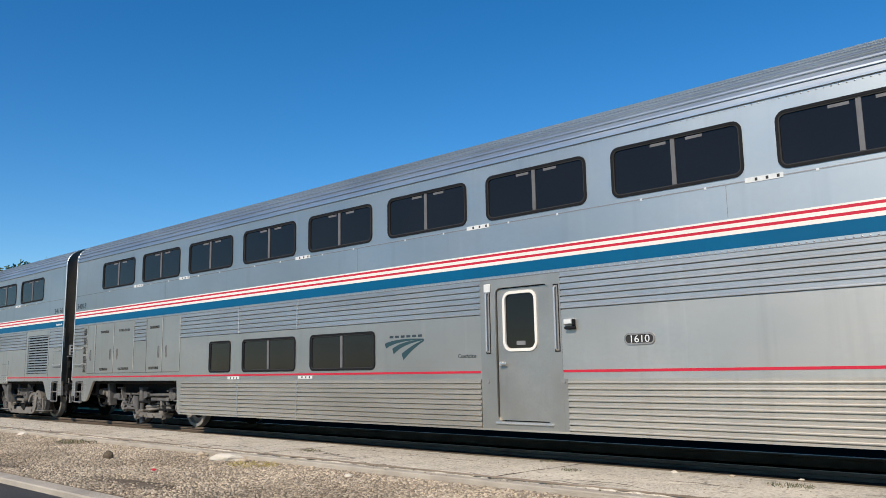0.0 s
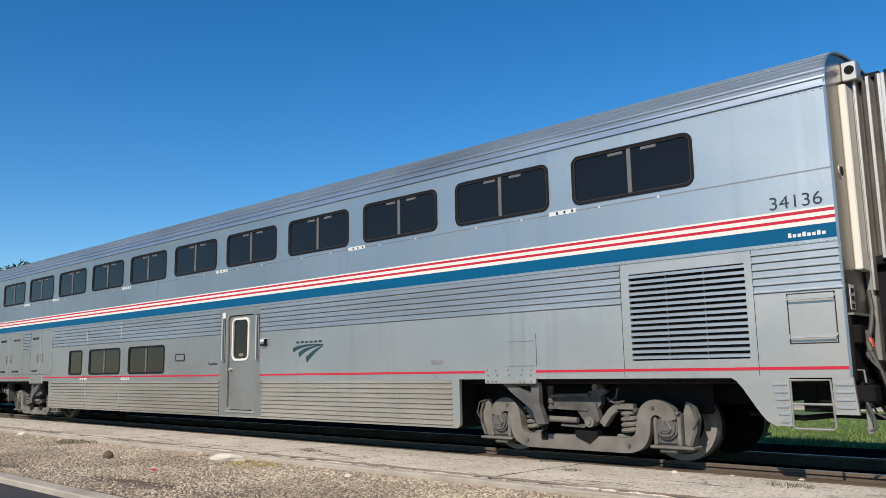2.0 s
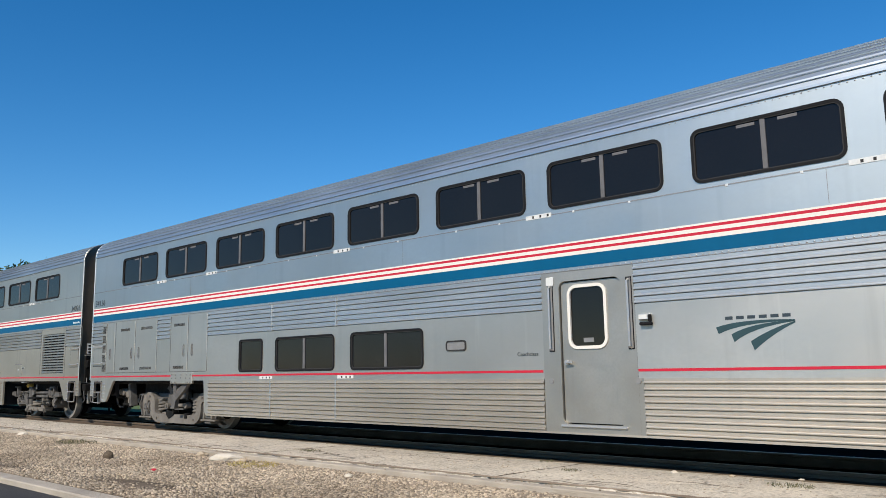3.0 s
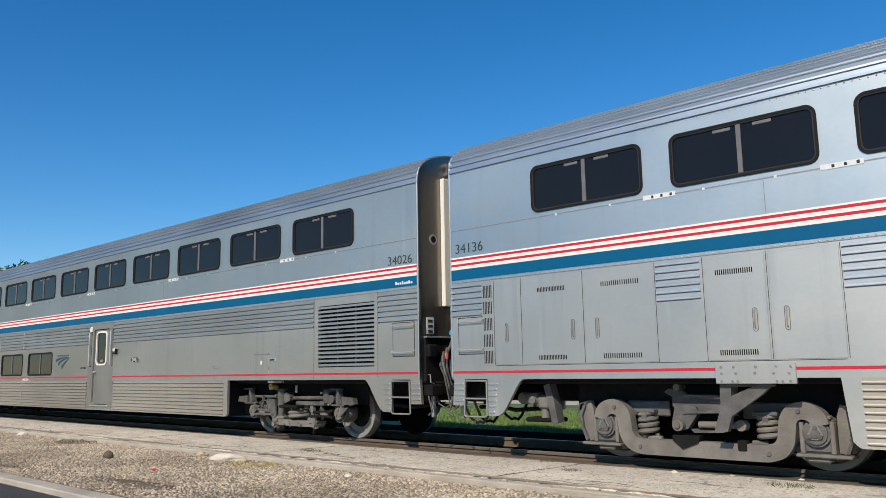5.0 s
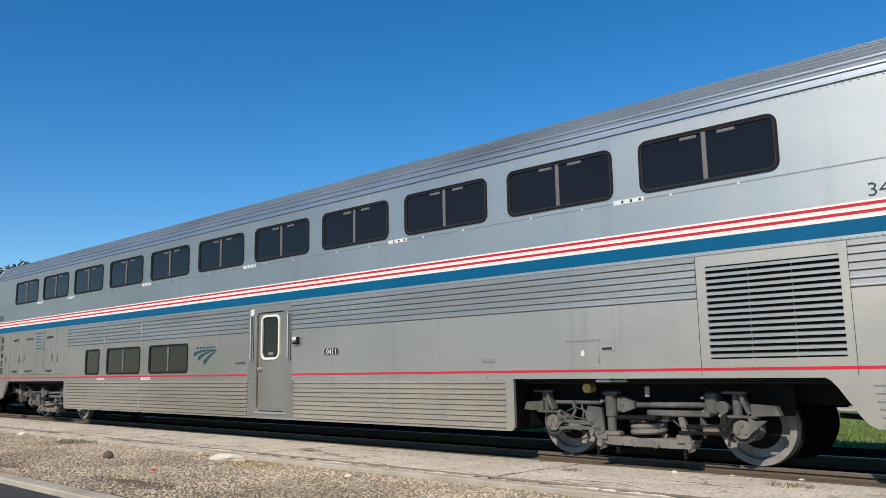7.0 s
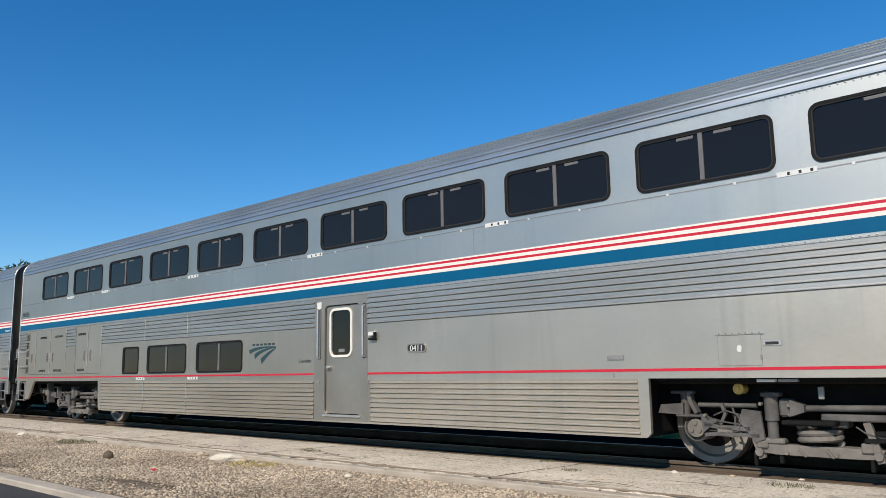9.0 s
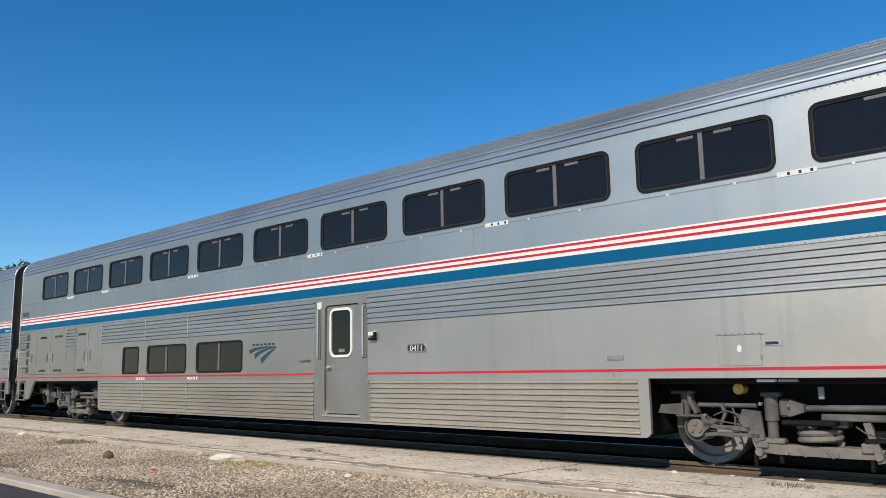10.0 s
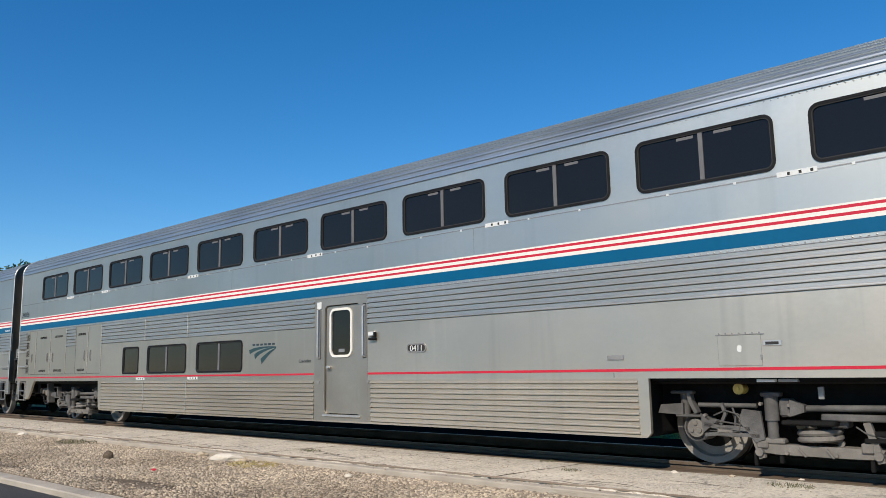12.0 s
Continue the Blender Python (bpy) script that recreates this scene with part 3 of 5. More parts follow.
def ends(car):
    half = roof_profile()[::4]
    for x, s in ((0.0, 1), (-LENGTH, -1)):
        prof = [(-SIDE + 0.012, 0.98)] + [(y * 0.992, z - 0.012) for y, z in half] + [(0.0, 4.664)]
        prof += [(-y, z) for y, z in prof[-2::-1]]
        part("end_wall", Solid().extrude_x(prof, x - s * 0.07, x - s * 0.03), END_SHEET, car, "stained metal end wall, its shade put into the colour")
        m = Solid()
        edge = [(-SIDE - 0.004, 1.05)] + [(y * 1.003, z + 0.004) for y, z in half] + [(0.0, 4.682)]
        edge += [(-y, z) for y, z in edge[-2::-1]]
        m.tube([(x - s * 0.012, y, z) for y, z in edge], 0.016, 6)
        part("edge_trim", m, SILVER, car, smooth=True)
        for sy in (-1, 1):
            cover = part("end_cover", Solid().box(min(x, x + s * 0.05) - 0.03 * (s > 0), max(x, x + s * 0.05) + 0.03 * (s < 0), min(sy * 0.74, sy * 1.00), max(sy * 0.74, sy * 1.00), 2.16, 4.24, 0.012), WHITE if s > 0 else CHROME, car, "pale vertical cable cover")
            lamp = part("marker_lamp", Solid().box(min(x - s * 0.03, x + s * 0.13), max(x - s * 0.03, x + s * 0.13), min(sy * 0.62, sy * 0.80), max(sy * 0.62, sy * 0.80), 4.33, 4.55, 0.01), CHROME, car)
            part("lens", Solid().cyl((x + s * 0.055, sy * 0.795, 4.45), (x + s * 0.055, sy * 0.806, 4.45), 0.052, 18), BLACK, lamp)
            part("rivet_plate", Solid().box(min(x + s * 0.06, x + s * 0.09), max(x + s * 0.06, x + s * 0.09), min(sy * 0.60, sy * 0.73), max(sy * 0.60, sy * 0.73), 1.95, 4.36, 0.004), CHROME, car)
            part("port", Solid().cyl((x - s * 0.03, sy * 1.18, 3.22), (x - s * 0.022, sy * 1.18, 3.22), 0.085), CHROME, car)
            part("port_hole", Solid().cyl((x - s * 0.024, sy * 1.18, 3.22), (x - s * 0.017, sy * 1.18, 3.22), 0.055), BLACK, car)
            # folded gangway bellows
            b = Solid()
            pts = []
            for i in range(9):
                pts.append((x + s * (0.02 + 0.036 * i), sy * (0.62 if i % 2 else 0.545)))
            n = len(pts)
            b.add([(p, q, 2.34) for p, q in pts] + [(p, q, 4.40) for p, q in pts], [(i, i + 1, n + i + 1, n + i) for i in range(n - 1)])
            part("gangway_bellows", b, BELLOWS, car)
            for q, w in ((0.05, 0.022), (0.19, 0.02), (0.31, 0.02)):
                part("bellows_rib", Solid().box(x + s * q - w, x + s * q + w, min(sy * 0.55, sy * 0.66), max(sy * 0.55, sy * 0.66), 2.30, 4.38, 0.006), CHROME, car)
            part("gangway_post", Solid().box(x + s * 0.02 - 0.04, x + s * 0.02 + 0.05, min(sy * 0.52, sy * 0.66), max(sy * 0.52, sy * 0.66), 1.16, 2.34, 0.008), GRIME, car)
            part("end_step", Solid().box(min(x - s * 0.04, x + s * 0.16), max(x - s * 0.04, x + s * 0.16), min(sy * 1.20, sy * 1.46), max(sy * 1.20, sy * 1.46), 0.78, 0.95, 0.02), TRUCK_DARK, car)
            part("tie_bracket", Solid().box(x + s * 0.03, x + s * 0.03 + 0.05, min(sy * 1.28, sy * 1.34), max(sy * 1.28, sy * 1.34), 0.46, 0.80, 0.008), GRIME, car)
            part("uncoupling_lever", Solid().tube([(x + s * 0.04, sy * 1.42, 0.86), (x + s * 0.10, sy * 1.45, 0.72), (x + s * 0.16, sy * 1.45, 0.55), (x + s * 0.08, sy * 1.45, 0.50)], 0.013), TRUCK, car)
        part("gangway_hood", Solid().box(min(x, x + s * 0.31), max(x, x + s * 0.31), -0.60, 0.60, 4.36, 4.43, 0.01), RUBBER, car)
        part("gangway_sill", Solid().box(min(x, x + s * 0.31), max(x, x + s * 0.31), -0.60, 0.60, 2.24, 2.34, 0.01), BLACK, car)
        # Black block, added to shut out the sky seen between the cars.
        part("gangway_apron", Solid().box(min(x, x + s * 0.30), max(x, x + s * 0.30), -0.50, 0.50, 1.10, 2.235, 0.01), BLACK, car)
        part("end_door", Solid().box(x - s * 0.03 - 0.012, x - s * 0.03 + 0.012, -0.45, 0.45, 2.36, 4.30, 0.005), BLACK, car)
        part("lower_end_panel", Solid().box(x - s * 0.02 - 0.015, x - s * 0.02 + 0.015, -1.40, 1.40, 1.00, 1.66 if s > 0 else 2.36, 0.005), TRUCK_DARK, car)
        part("end_ledge", Solid().box(min(x - s * 0.04, x + s * 0.03), max(x - s * 0.04, x + s * 0.03), -1.42, 1.42, 1.66, 1.685, 0.004), GRIME, car)
        part("end_plate", Solid().box(x - s * 0.004 - 0.003, x - s * 0.004 + 0.003, -1.38, -1.22, 1.72, 1.98), STICKER, car, "white notice plate")
        for z in (1.76, 1.84, 1.92):
            part("notice_mark", Solid().box(x + s * 0.001 - 0.003, x + s * 0.001 + 0.003, -1.35, -1.25, z - 0.022, z + 0.022), GASKET, car)
        part("buffer_beam", Solid().box(min(x - s * 0.45, x + s * 0.04), max(x - s * 0.45, x + s * 0.04), -1.25, 1.25, 0.70, 1.0, 0.03), TRUCK_DARK, car)
        c = part("coupler", Solid().box(min(x - s * 0.2, x + s * 0.24), max(x - s * 0.2, x + s * 0.24), -0.11, 0.11, 0.76, 0.98, 0.03), TRUCK_DARK, car)
        part("knuckle", Solid().cyl((x + s * 0.24, 0.02, 0.72), (x + s * 0.24, 0.02, 1.02), 0.10, 16), TRUCK, c, smooth=True)
        for i, (q, r, dip, out) in enumerate(((-0.98, 0.030, 0.72, 0.06), (-1.06, 0.026, 0.66, 0.12), (-0.88, 0.024, 0.80, 0.03), (-1.12, 0.014, 0.58, 0.16))):
            pts = [(x + s * 0.0, q + 0.06, 1.50 - 0.06 * i), (x + s * 0.035, q, 1.42 - 0.05 * i), (x + s * (0.05 + out * 0.3), q - 0.05, 1.27 - 0.03 * i), (x + s * (0.09 + out * 0.5), q - 0.07, 1.10), (x + s * (0.15 + out * 0.6), q - 0.06, dip + 0.20), (x + s * 0.25, q - 0.03, dip + 0.05), (x + s * 0.328, q, dip)]
            part("jumper_cable", Solid().tube(pts, r, 8), HOSE, car, smooth=True)
            part("cable_wrap", Solid().tube([pts[1], tuple((p + 2 * k) / 3 for p, k in zip(pts[1], pts[2]))], r + 0.010, 8), (ORANGE, HOSE, GRIME, HOSE)[i] if s > 0 else (SKYBLUE, SKYBLUE, GRIME, GRIME)[i], car)
        if s < 0:
            part("cable_cover", Solid().box(x - 0.15, x - 0.03, -1.48, -1.24, 1.63, 1.78, 0.05), SKYBLUE, car, "pale blue plastic cover")
        part("junction_box", Solid().box(min(x - s * 0.02, x + s * 0.07), max(x - s * 0.02, x + s * 0.07), -1.40, -1.22, 1.36, 1.56, 0.02), TRUCK_DARK, car)
        part("junction_box", Solid().box(min(x - s * 0.02, x + s * 0.10), max(x - s * 0.02, x + s * 0.10), -0.78, -0.62, 1.02, 1.20, 0.02), TRUCK_DARK, car)
        part("end_handrail", Solid().tube([(x + s * 0.0, -1.36, 1.10), (x + s * 0.06, -1.38, 1.10), (x + s * 0.07, -1.38, 0.98), (x + s * 0.06, -1.30, 0.96)], 0.011), GRIME, car)
        part("chain", Solid().tube([(x + s * 0.05, -1.25, 0.80), (x + s * 0.12, -1.26, 0.66), (x + s * 0.22, -1.22, 0.60), (x + s * 0.30, -1.15, 0.66)], 0.012, 6), TRUCK, car, smooth=True)
        part("conduit", Solid().tube([(x + s * 0.03, -0.80, 1.95), (x + s * 0.05, -0.80, 1.75), (x + s * 0.04, -0.88, 1.55), (x + s * 0.02, -1.0, 1.35)], 0.025), HOSE, car, smooth=True)
        for q in (-0.55, -0.30, 0.35):
            part("air_hose", Solid().tube([(x - s * 0.05, q, 0.78), (x + s * 0.05, q - 0.02, 0.62), (x + s * 0.16, q - 0.03, 0.42), (x + s * 0.26, q, 0.34), (x + s * 0.33, q, 0.36)], 0.022, 8), TRUCK_DARK if q > -0.5 else HOSE, car, smooth=True)
        part("lower_pipe", Solid().tube([(x - s * 1.3, -0.95, 0.62), (x - s * 0.7, -0.97, 0.58), (x - s * 0.35, -0.9, 0.62), (x + s * 0.1, -0.8, 0.60)], 0.03), TRUCK_DARK, car, smooth=True)


def steps(car, s):
    """The corner skirt with its stirrup step; s = 1 at the front, -1 at the rear."""
    def fx(u):
        return u if s > 0 else -LENGTH + 0.04 - u

    def poly(pts):
        pts = [(fx(a), b) for a, b in pts]
        return pts if s > 0 else pts[::-1]

    k = part("corner_skirt", Solid().prism(poly([(-1.24, 1.03), (-1.19, 1.0), (-1.13, 0.93), (-0.95, 0.66), (-0.88, 0.575), (-0.80, 0.53), (-0.62, 0.53), (-0.62, 1.03)]), -SIDE, -SIDE + 0.05), SILVER_LOW, car)
    k2 = part("corner_skirt", Solid().prism(poly([(-0.20, 1.03), (-0.20, 0.66), (0.03, 0.66), (0.0, 1.03)]), -SIDE, -SIDE + 0.05), SILVER_LOW, car)
    for i in range(6):
        z = 0.965 - 0.077 * i
        a, b = sorted((fx(-0.80 + 0.012 * i), fx(-0.645)))
        part("tread_bead", Solid().box(a, b, -SIDE - 0.016, -SIDE + 0.01, z - 0.016, z + 0.012, 0.006), SILVER_RIDGE, k)
        if i < 4:
            a, b = sorted((fx(-0.175), fx(0.0)))
            part("tread_bead", Solid().box(a, b, -SIDE - 0.016, -SIDE + 0.01, z - 0.016, z + 0.012, 0.006), SILVER_RIDGE, k2)
    y = -SIDE - 0.012
    st = part("stirrup_step", Solid().tube([(fx(-0.61), y, 1.005), (fx(-0.61), y, 0.53), (fx(-0.58), y, 0.51), (fx(-0.22), y, 0.51), (fx(-0.195), y, 0.53), (fx(-0.215), y, 1.005), (fx(-0.61), y, 1.005)], 0.013), GRIME, car)
    part("rung", Solid().tube([(fx(-0.61), y, 0.76), (fx(-0.21), y, 0.76)], 0.013), GRIME, st)
    a, b = sorted((fx(-0.63), fx(-0.19)))
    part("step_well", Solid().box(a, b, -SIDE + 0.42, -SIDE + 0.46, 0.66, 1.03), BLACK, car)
    # small hatch with two bar handles
    a, b = sorted((fx(-0.57), fx(-0.11)))
    part("hatch_gap", Solid().box(a - 0.012, b + 0.012, -SIDE - 0.002, -SIDE + 0.01, 1.378, 1.912), GASKET, car)
    h = part("hatch", Solid().box(a, b, -SIDE - 0.006, -SIDE + 0.02, 1.39, 1.90, 0.003), SILVER_LOW, car)
    for z in (1.845, 1.445):
        part("bar_handle", Solid().tube([(a - 0.01, -SIDE - 0.005, z + 0.03), (a, -SIDE - 0.05, z), (b, -SIDE - 0.05, z), (b + 0.01, -SIDE - 0.005, z + 0.03)], 0.010), CHROME, h)


def slots(m, x0, x1, z, h, n, w=0.012, y=-SIDE - 0.0085):
    for i in range(n):
        x = x0 + (x1 - x0) * i / (n - 1)
        m.box(x - w / 2, x + w / 2, y, y + 0.005, z - h / 2, z + h / 2)
    return m


def lockers(car):
    """Equipment lockers at the rear of the lower deck."""
    v = part("vent_strip", Solid().box(-24.645, -24.455, -SIDE - 0.006, -SIDE + 0.02, 1.24, 2.415, 0.003), SILVER_LOW, car)
    for i in range(5):
        part("slot_vent", slots(Solid(), -24.62, -24.48, 1.335 + 0.23 * i, 0.175, 6), BLACK, v)
    for a, b, hx, slot in ((-24.42, -24.02, -24.22, None), (-23.93, -23.00, -23.14, (-23.68, -23.26)), (-22.96, -21.98, -22.78, (-22.70, -22.19)), (-21.34, -20.66, -20.80, (-21.21, -20.80)), (-20.62, -19.90, -20.46, None)):
        d = part("locker_door", Solid().box(a, b, -SIDE - 0.006, -SIDE + 0.02, 1.225, 2.385, 0.004), SILVER_LOW, car, "flush silver equipment locker door")
        part("recess_handle", ring(Solid(), hx - 0.028, hx + 0.028, 1.53, 1.79, 0.026, 0.006, -SIDE - 0.012, -SIDE - 0.002), DULL_GREY, d)
        part("pull_bar", Solid().tube([(hx, -SIDE - 0.006, 1.77), (hx, -SIDE - 0.03, 1.75), (hx, -SIDE - 0.03, 1.58), (hx, -SIDE - 0.006, 1.56)], 0.007, 8), GRIME, d, smooth=True)
        if slot:
            part("slot_vent", slots(Solid(), slot[0], slot[1], 2.21, 0.06, 18), BLACK, d)
            part("slot_vent", slots(Solid(), slot[0], slot[1], 1.31, 0.06, 18), BLACK, d)
    for x in (-24.44, -23.965, -22.98, -21.965, -21.365, -20.64, -19.885):
        part("door_gap", Solid().box(x - 0.0028, x + 0.0028, -SIDE - 0.003, -SIDE + 0.01, 1.225, 2.40), GASKET, car)
    part("door_gap", Solid().box(-24.42, -19.9, -SIDE - 0.003, -SIDE + 0.01, 1.212, 1.218), GASKET, car)


def letters(text, size, bold=0.0):
    cu = bpy.data.curves.new("letters", "FONT")
    cu.body, cu.size, cu.extrude, cu.offset, cu.align_x = text, size, 0.002, bold, "CENTER"
    ob = new("letters", cu)
    me = bpy.data.meshes.new_from_object(ob.evaluated_get(bpy.context.evaluated_depsgraph_get()))
    bpy.data.objects.remove(ob)
    bpy.data.curves.remove(cu)
    me.materials.clear()
    return me


def lettering(car, text, x, z, size, mat, name="lettering", bold=0.0, wide=1.0, y=-SIDE - 0.004):
    me = letters(text, size, bold)
    me.materials.append(mat)
    return part(name, me, None, car, at=pose(x, y, z, 90) @ Matrix.Diagonal((wide, 1, 1, 1)))


def swoosh(x0, z0, x1, z1, x2, z2, w0, w1):
    """A tapering band that bends from one point to another, as a polygon."""
    up, dn = [], []
    for i in range(9):
        t = i / 8
        x = (1 - t) ** 2 * x0 + 2 * t * (1 - t) * x1 + t * t * x2
        z = (1 - t) ** 2 * z0 + 2 * t * (1 - t) * z1 + t * t * z2
        w = w0 + (w1 - w0) * t
        up.append((x, z + w / 2)), dn.append((x + w * 0.35, z - w / 2))
    return dn + up[::-1]


def fittings(car, kind):
    new_kind = kind == "new"
    # emblem of three swept bands under a row of dashes
    lx = -9.22 if new_kind else -13.57
    y0, y1 = -SIDE - 0.003, -SIDE + 0.01
    e = part("emblem", Solid().prism(swoosh(lx + 0.02, 1.555, lx + 0.28, 1.655, lx + 0.88, 1.635, 0.075, 0.012), y0, y1).prism(swoosh(lx + 0.19, 1.465, lx + 0.40, 1.60, lx + 0.88, 1.628, 0.085, 0.012), y0, y1).prism(swoosh(lx + 0.40, 1.375, lx + 0.62, 1.53, lx + 0.88, 1.615, 0.10, 0.014), y0, y1), LOGO, car, "slate blue swept emblem")
    for i in range(6):
        part("word_bar", Solid().box(lx + 0.13 + 0.125 * i, lx + 0.215 + 0.125 * i, y0, y1, 1.672, 1.708), INK, e)
    lettering(car, "Coachclass", -11.83, 1.335, 0.078, INK, "lettering")
    # stencilled name bar in the blue stripe
    for i in range(8):
        part("name_bar", Solid().box(-0.51 + 0.049 * i, -0.475 + 0.049 * i, -SIDE - 0.006, -SIDE, 2.505, 2.54 if i % 3 else 2.555), STICKER, car)
    # window markers
    for i, x in enumerate(UPPER_WINDOWS):
        for q in (0.38, 1.20):
            part("marker_dot", Solid().box(x + q - 0.016, x + q + 0.016, -SIDE - 0.007, -SIDE, 3.180, 3.212, 0.004), STICKER, car)
        if i in (0, 1, 3, 5, 7, 9):
            st = part("exit_sticker", Solid().box(x + WIDE + 0.01, x + 2.054 + 0.03, -SIDE - 0.006, -SIDE, 3.178, 3.236), STICKER, car)
            for q in (0.12, 0.24, 0.36):
                part("sticker_mark", Solid().box(x + WIDE + q, x + WIDE + q + 0.03, -SIDE - 0.008, -SIDE, 3.19, 3.224), GASKET, st)
    for a, b in ((-18.03, -17.63), (-15.78, -15.38)):
        st = part("exit_sticker", Solid().box(a, b, -SIDE - 0.006, -SIDE, 1.052, 1.104), STICKER, car)
        for q in (0.10, 0.21, 0.31):
            part("sticker_mark", Solid().box(a + q, a + q + 0.03, -SIDE - 0.008, -SIDE, 1.062, 1.094), GASKET, st)
    # rivet rows
    rv = Solid()
    for z, n in ((4.062, 330), (2.438, 330)):
        for i in range(n):
            x = -LENGTH + 0.05 + (LENGTH - 0.1) * i / (n - 1)
            rv.add([(x - 0.013, -SIDE, z), (x, -SIDE, z - 0.011), (x + 0.013, -SIDE, z), (x, -SIDE, z + 0.011), (x, -SIDE - 0.012, z + 0.003)], [(0, 1, 4), (1, 2, 4), (2, 3, 4), (3, 0, 4)])
    tagged(part("rivets", rv, CHROME, car), kind="stuff")
    part("drip_rail", Solid().box(-LENGTH, 0, -SIDE - 0.010, -SIDE + 0.01, 4.083, 4.10, 0.003), GRIME, car)
    part("belt_moulding", Solid().box(-LENGTH, 0, -SIDE - 0.007, -SIDE + 0.01, 2.418, 2.428, 0.002), GRIME, car)
    # lower deck details
    lamp = part("door_lamp", Solid().box(-10.14, -9.99, -SIDE - 0.05, -SIDE, 1.72, 1.80, 0.012), CHROME, car)
    part("lamp_hood", Solid().box(-10.12, -9.97, -SIDE - 0.07, -SIDE, 1.66, 1.70, 0.01), BLACK, lamp)
    part("lamp_hood", Solid().box(-10.01, -9.98, -SIDE - 0.06, -SIDE, 1.70, 1.79, 0.01), BLACK, lamp)
    part("lens", Solid().box(-10.13, -10.02, -SIDE - 0.054, -SIDE - 0.04, 1.735, 1.79), STICKER, lamp)
    part("door_control", Solid().box(-11.49, -11.37, -SIDE - 0.02, -SIDE, 2.24, 2.36, 0.012), STICKER, car)
    part("vent_cover", Solid().box(-5.78, -5.55, -SIDE - 0.014, -SIDE, 1.255, 1.315, 0.006), GRIME, car)
    if new_kind:
        part("sheet_joint", Solid().box(-3.866, -3.860, -SIDE - 0.003, -SIDE + 0.01, 1.19, 1.63), GASKET, car)
        for z in (1.535, 1.205):
            part("hatch_lip", Solid().box(-4.35, -3.89, -SIDE - 0.009, -SIDE, z - 0.005, z + 0.005, 0.002), GRIME, car)
    else:
        part("hatch_gap", Solid().box(-4.363, -3.877, -SIDE - 0.002, -SIDE + 0.01, 1.162, 1.503), GRIME, car)
        h = part("service_hatch", Solid().box(-4.36, -3.88, -SIDE - 0.005, -SIDE, 1.165, 1.50, 0.003), SILVER_LOW, car)
        part("hatch_lip", Solid().box(-4.38, -3.84, -SIDE - 0.013, -SIDE, 1.498, 1.510, 0.003), GRIME, h)
        part("hatch_label", Solid().prism(rounded(-4.145, -4.095, 1.315, 1.385, 0.015, 3), -SIDE - 0.008, -SIDE), STICKER, h)
        part("hatch_latch", Solid().box(-3.892, -3.872, -SIDE - 0.016, -SIDE, 1.22, 1.28, 0.004), GRIME, h)
        for i in range(7):
            q = -4.34 + 0.075 * i
            part("hinge_rivet", Solid().cyl((q, -SIDE - 0.012, 1.518), (q, -SIDE, 1.518), 0.009, 8), GRIME, h)
    if new_kind:
        v = part("vent_cover", ring(Solid(), -13.31, -12.92, 1.435, 1.59, 0.05, 0.022, -SIDE - 0.014, -SIDE), GASKET, car)
        part("vent_plate", Solid().prism(rounded(-13.30, -12.93, 1.445, 1.58, 0.04), -SIDE - 0.006, -SIDE), GRIME, v)
    else:
        fp = part("fuel_plate", Solid().box(-3.86, -3.66, -SIDE - 0.012, -SIDE, 1.37, 1.43, 0.006), CHROME, car)
        part("plate_slot", Solid().box(-3.83, -3.69, -SIDE - 0.015, -SIDE, 1.385, 1.415), GASKET, fp)
        np_ = part("number_frame", ring(Solid(), -9.29, -8.88, 1.435, 1.575, 0.065, 0.02, -SIDE - 0.014, -SIDE), GRIME, car)
        part("number_window", Solid().prism(rounded(-9.28, -8.89, 1.445, 1.565, 0.055), -SIDE - 0.006, -SIDE), GASKET, np_)


def curve_bar(m, pts, w, y0, y1):
    """A bar of width w that follows points of (x, z)."""
    n = len(pts)
    up, dn = [], []
    for i, (x, z) in enumerate(pts):
        a, b = pts[max(i - 1, 0)], pts[min(i + 1, n - 1)]
        d = Vector((b[0] - a[0], b[1] - a[1])).normalized()
        up.append((x - d.y * w, z + d.x * w)), dn.append((x + d.y * w, z - d.x * w))
    vs = [(x, y0, z) for x, z in up + dn] + [(x, y1, z) for x, z in up + dn]
    fs = []
    for i in range(n - 1):
        fs += [(i, i + 1, n + i + 1, n + i), (2 * n + i, 3 * n + i, 3 * n + i + 1, 2 * n + i + 1), (i, 2 * n + i, 2 * n + i + 1, i + 1), (n + i, n + i + 1, 3 * n + i + 1, 3 * n + i)]
    fs += [(0, n, 3 * n, 2 * n), (n - 1, 3 * n - 1, 4 * n - 1, 2 * n - 1)]
    return m.add(vs, fs)


def coil(x, y, z0, z1, r, w, turns):
    n = int(turns * 18)
    return Solid().tube([(x + r * math.cos(6.28319 * i / 18), y + r * math.sin(6.28319 * i / 18), z0 + (z1 - z0) * i / n) for i in range(n + 1)], w, 7)


def axle_box(b, x, y, mat):
    s = -1 if y < 0 else 1
    a = part("axle_box", Solid().cyl((x, y + s * 0.20, 0.45), (x, y - s * 0.08, 0.45), 0.15, 20).box(x - 0.19, x + 0.19, min(y, y + s * 0.12), max(y, y + s * 0.12), 0.38, 0.55, 0.03), mat, b, smooth=True)
    return a


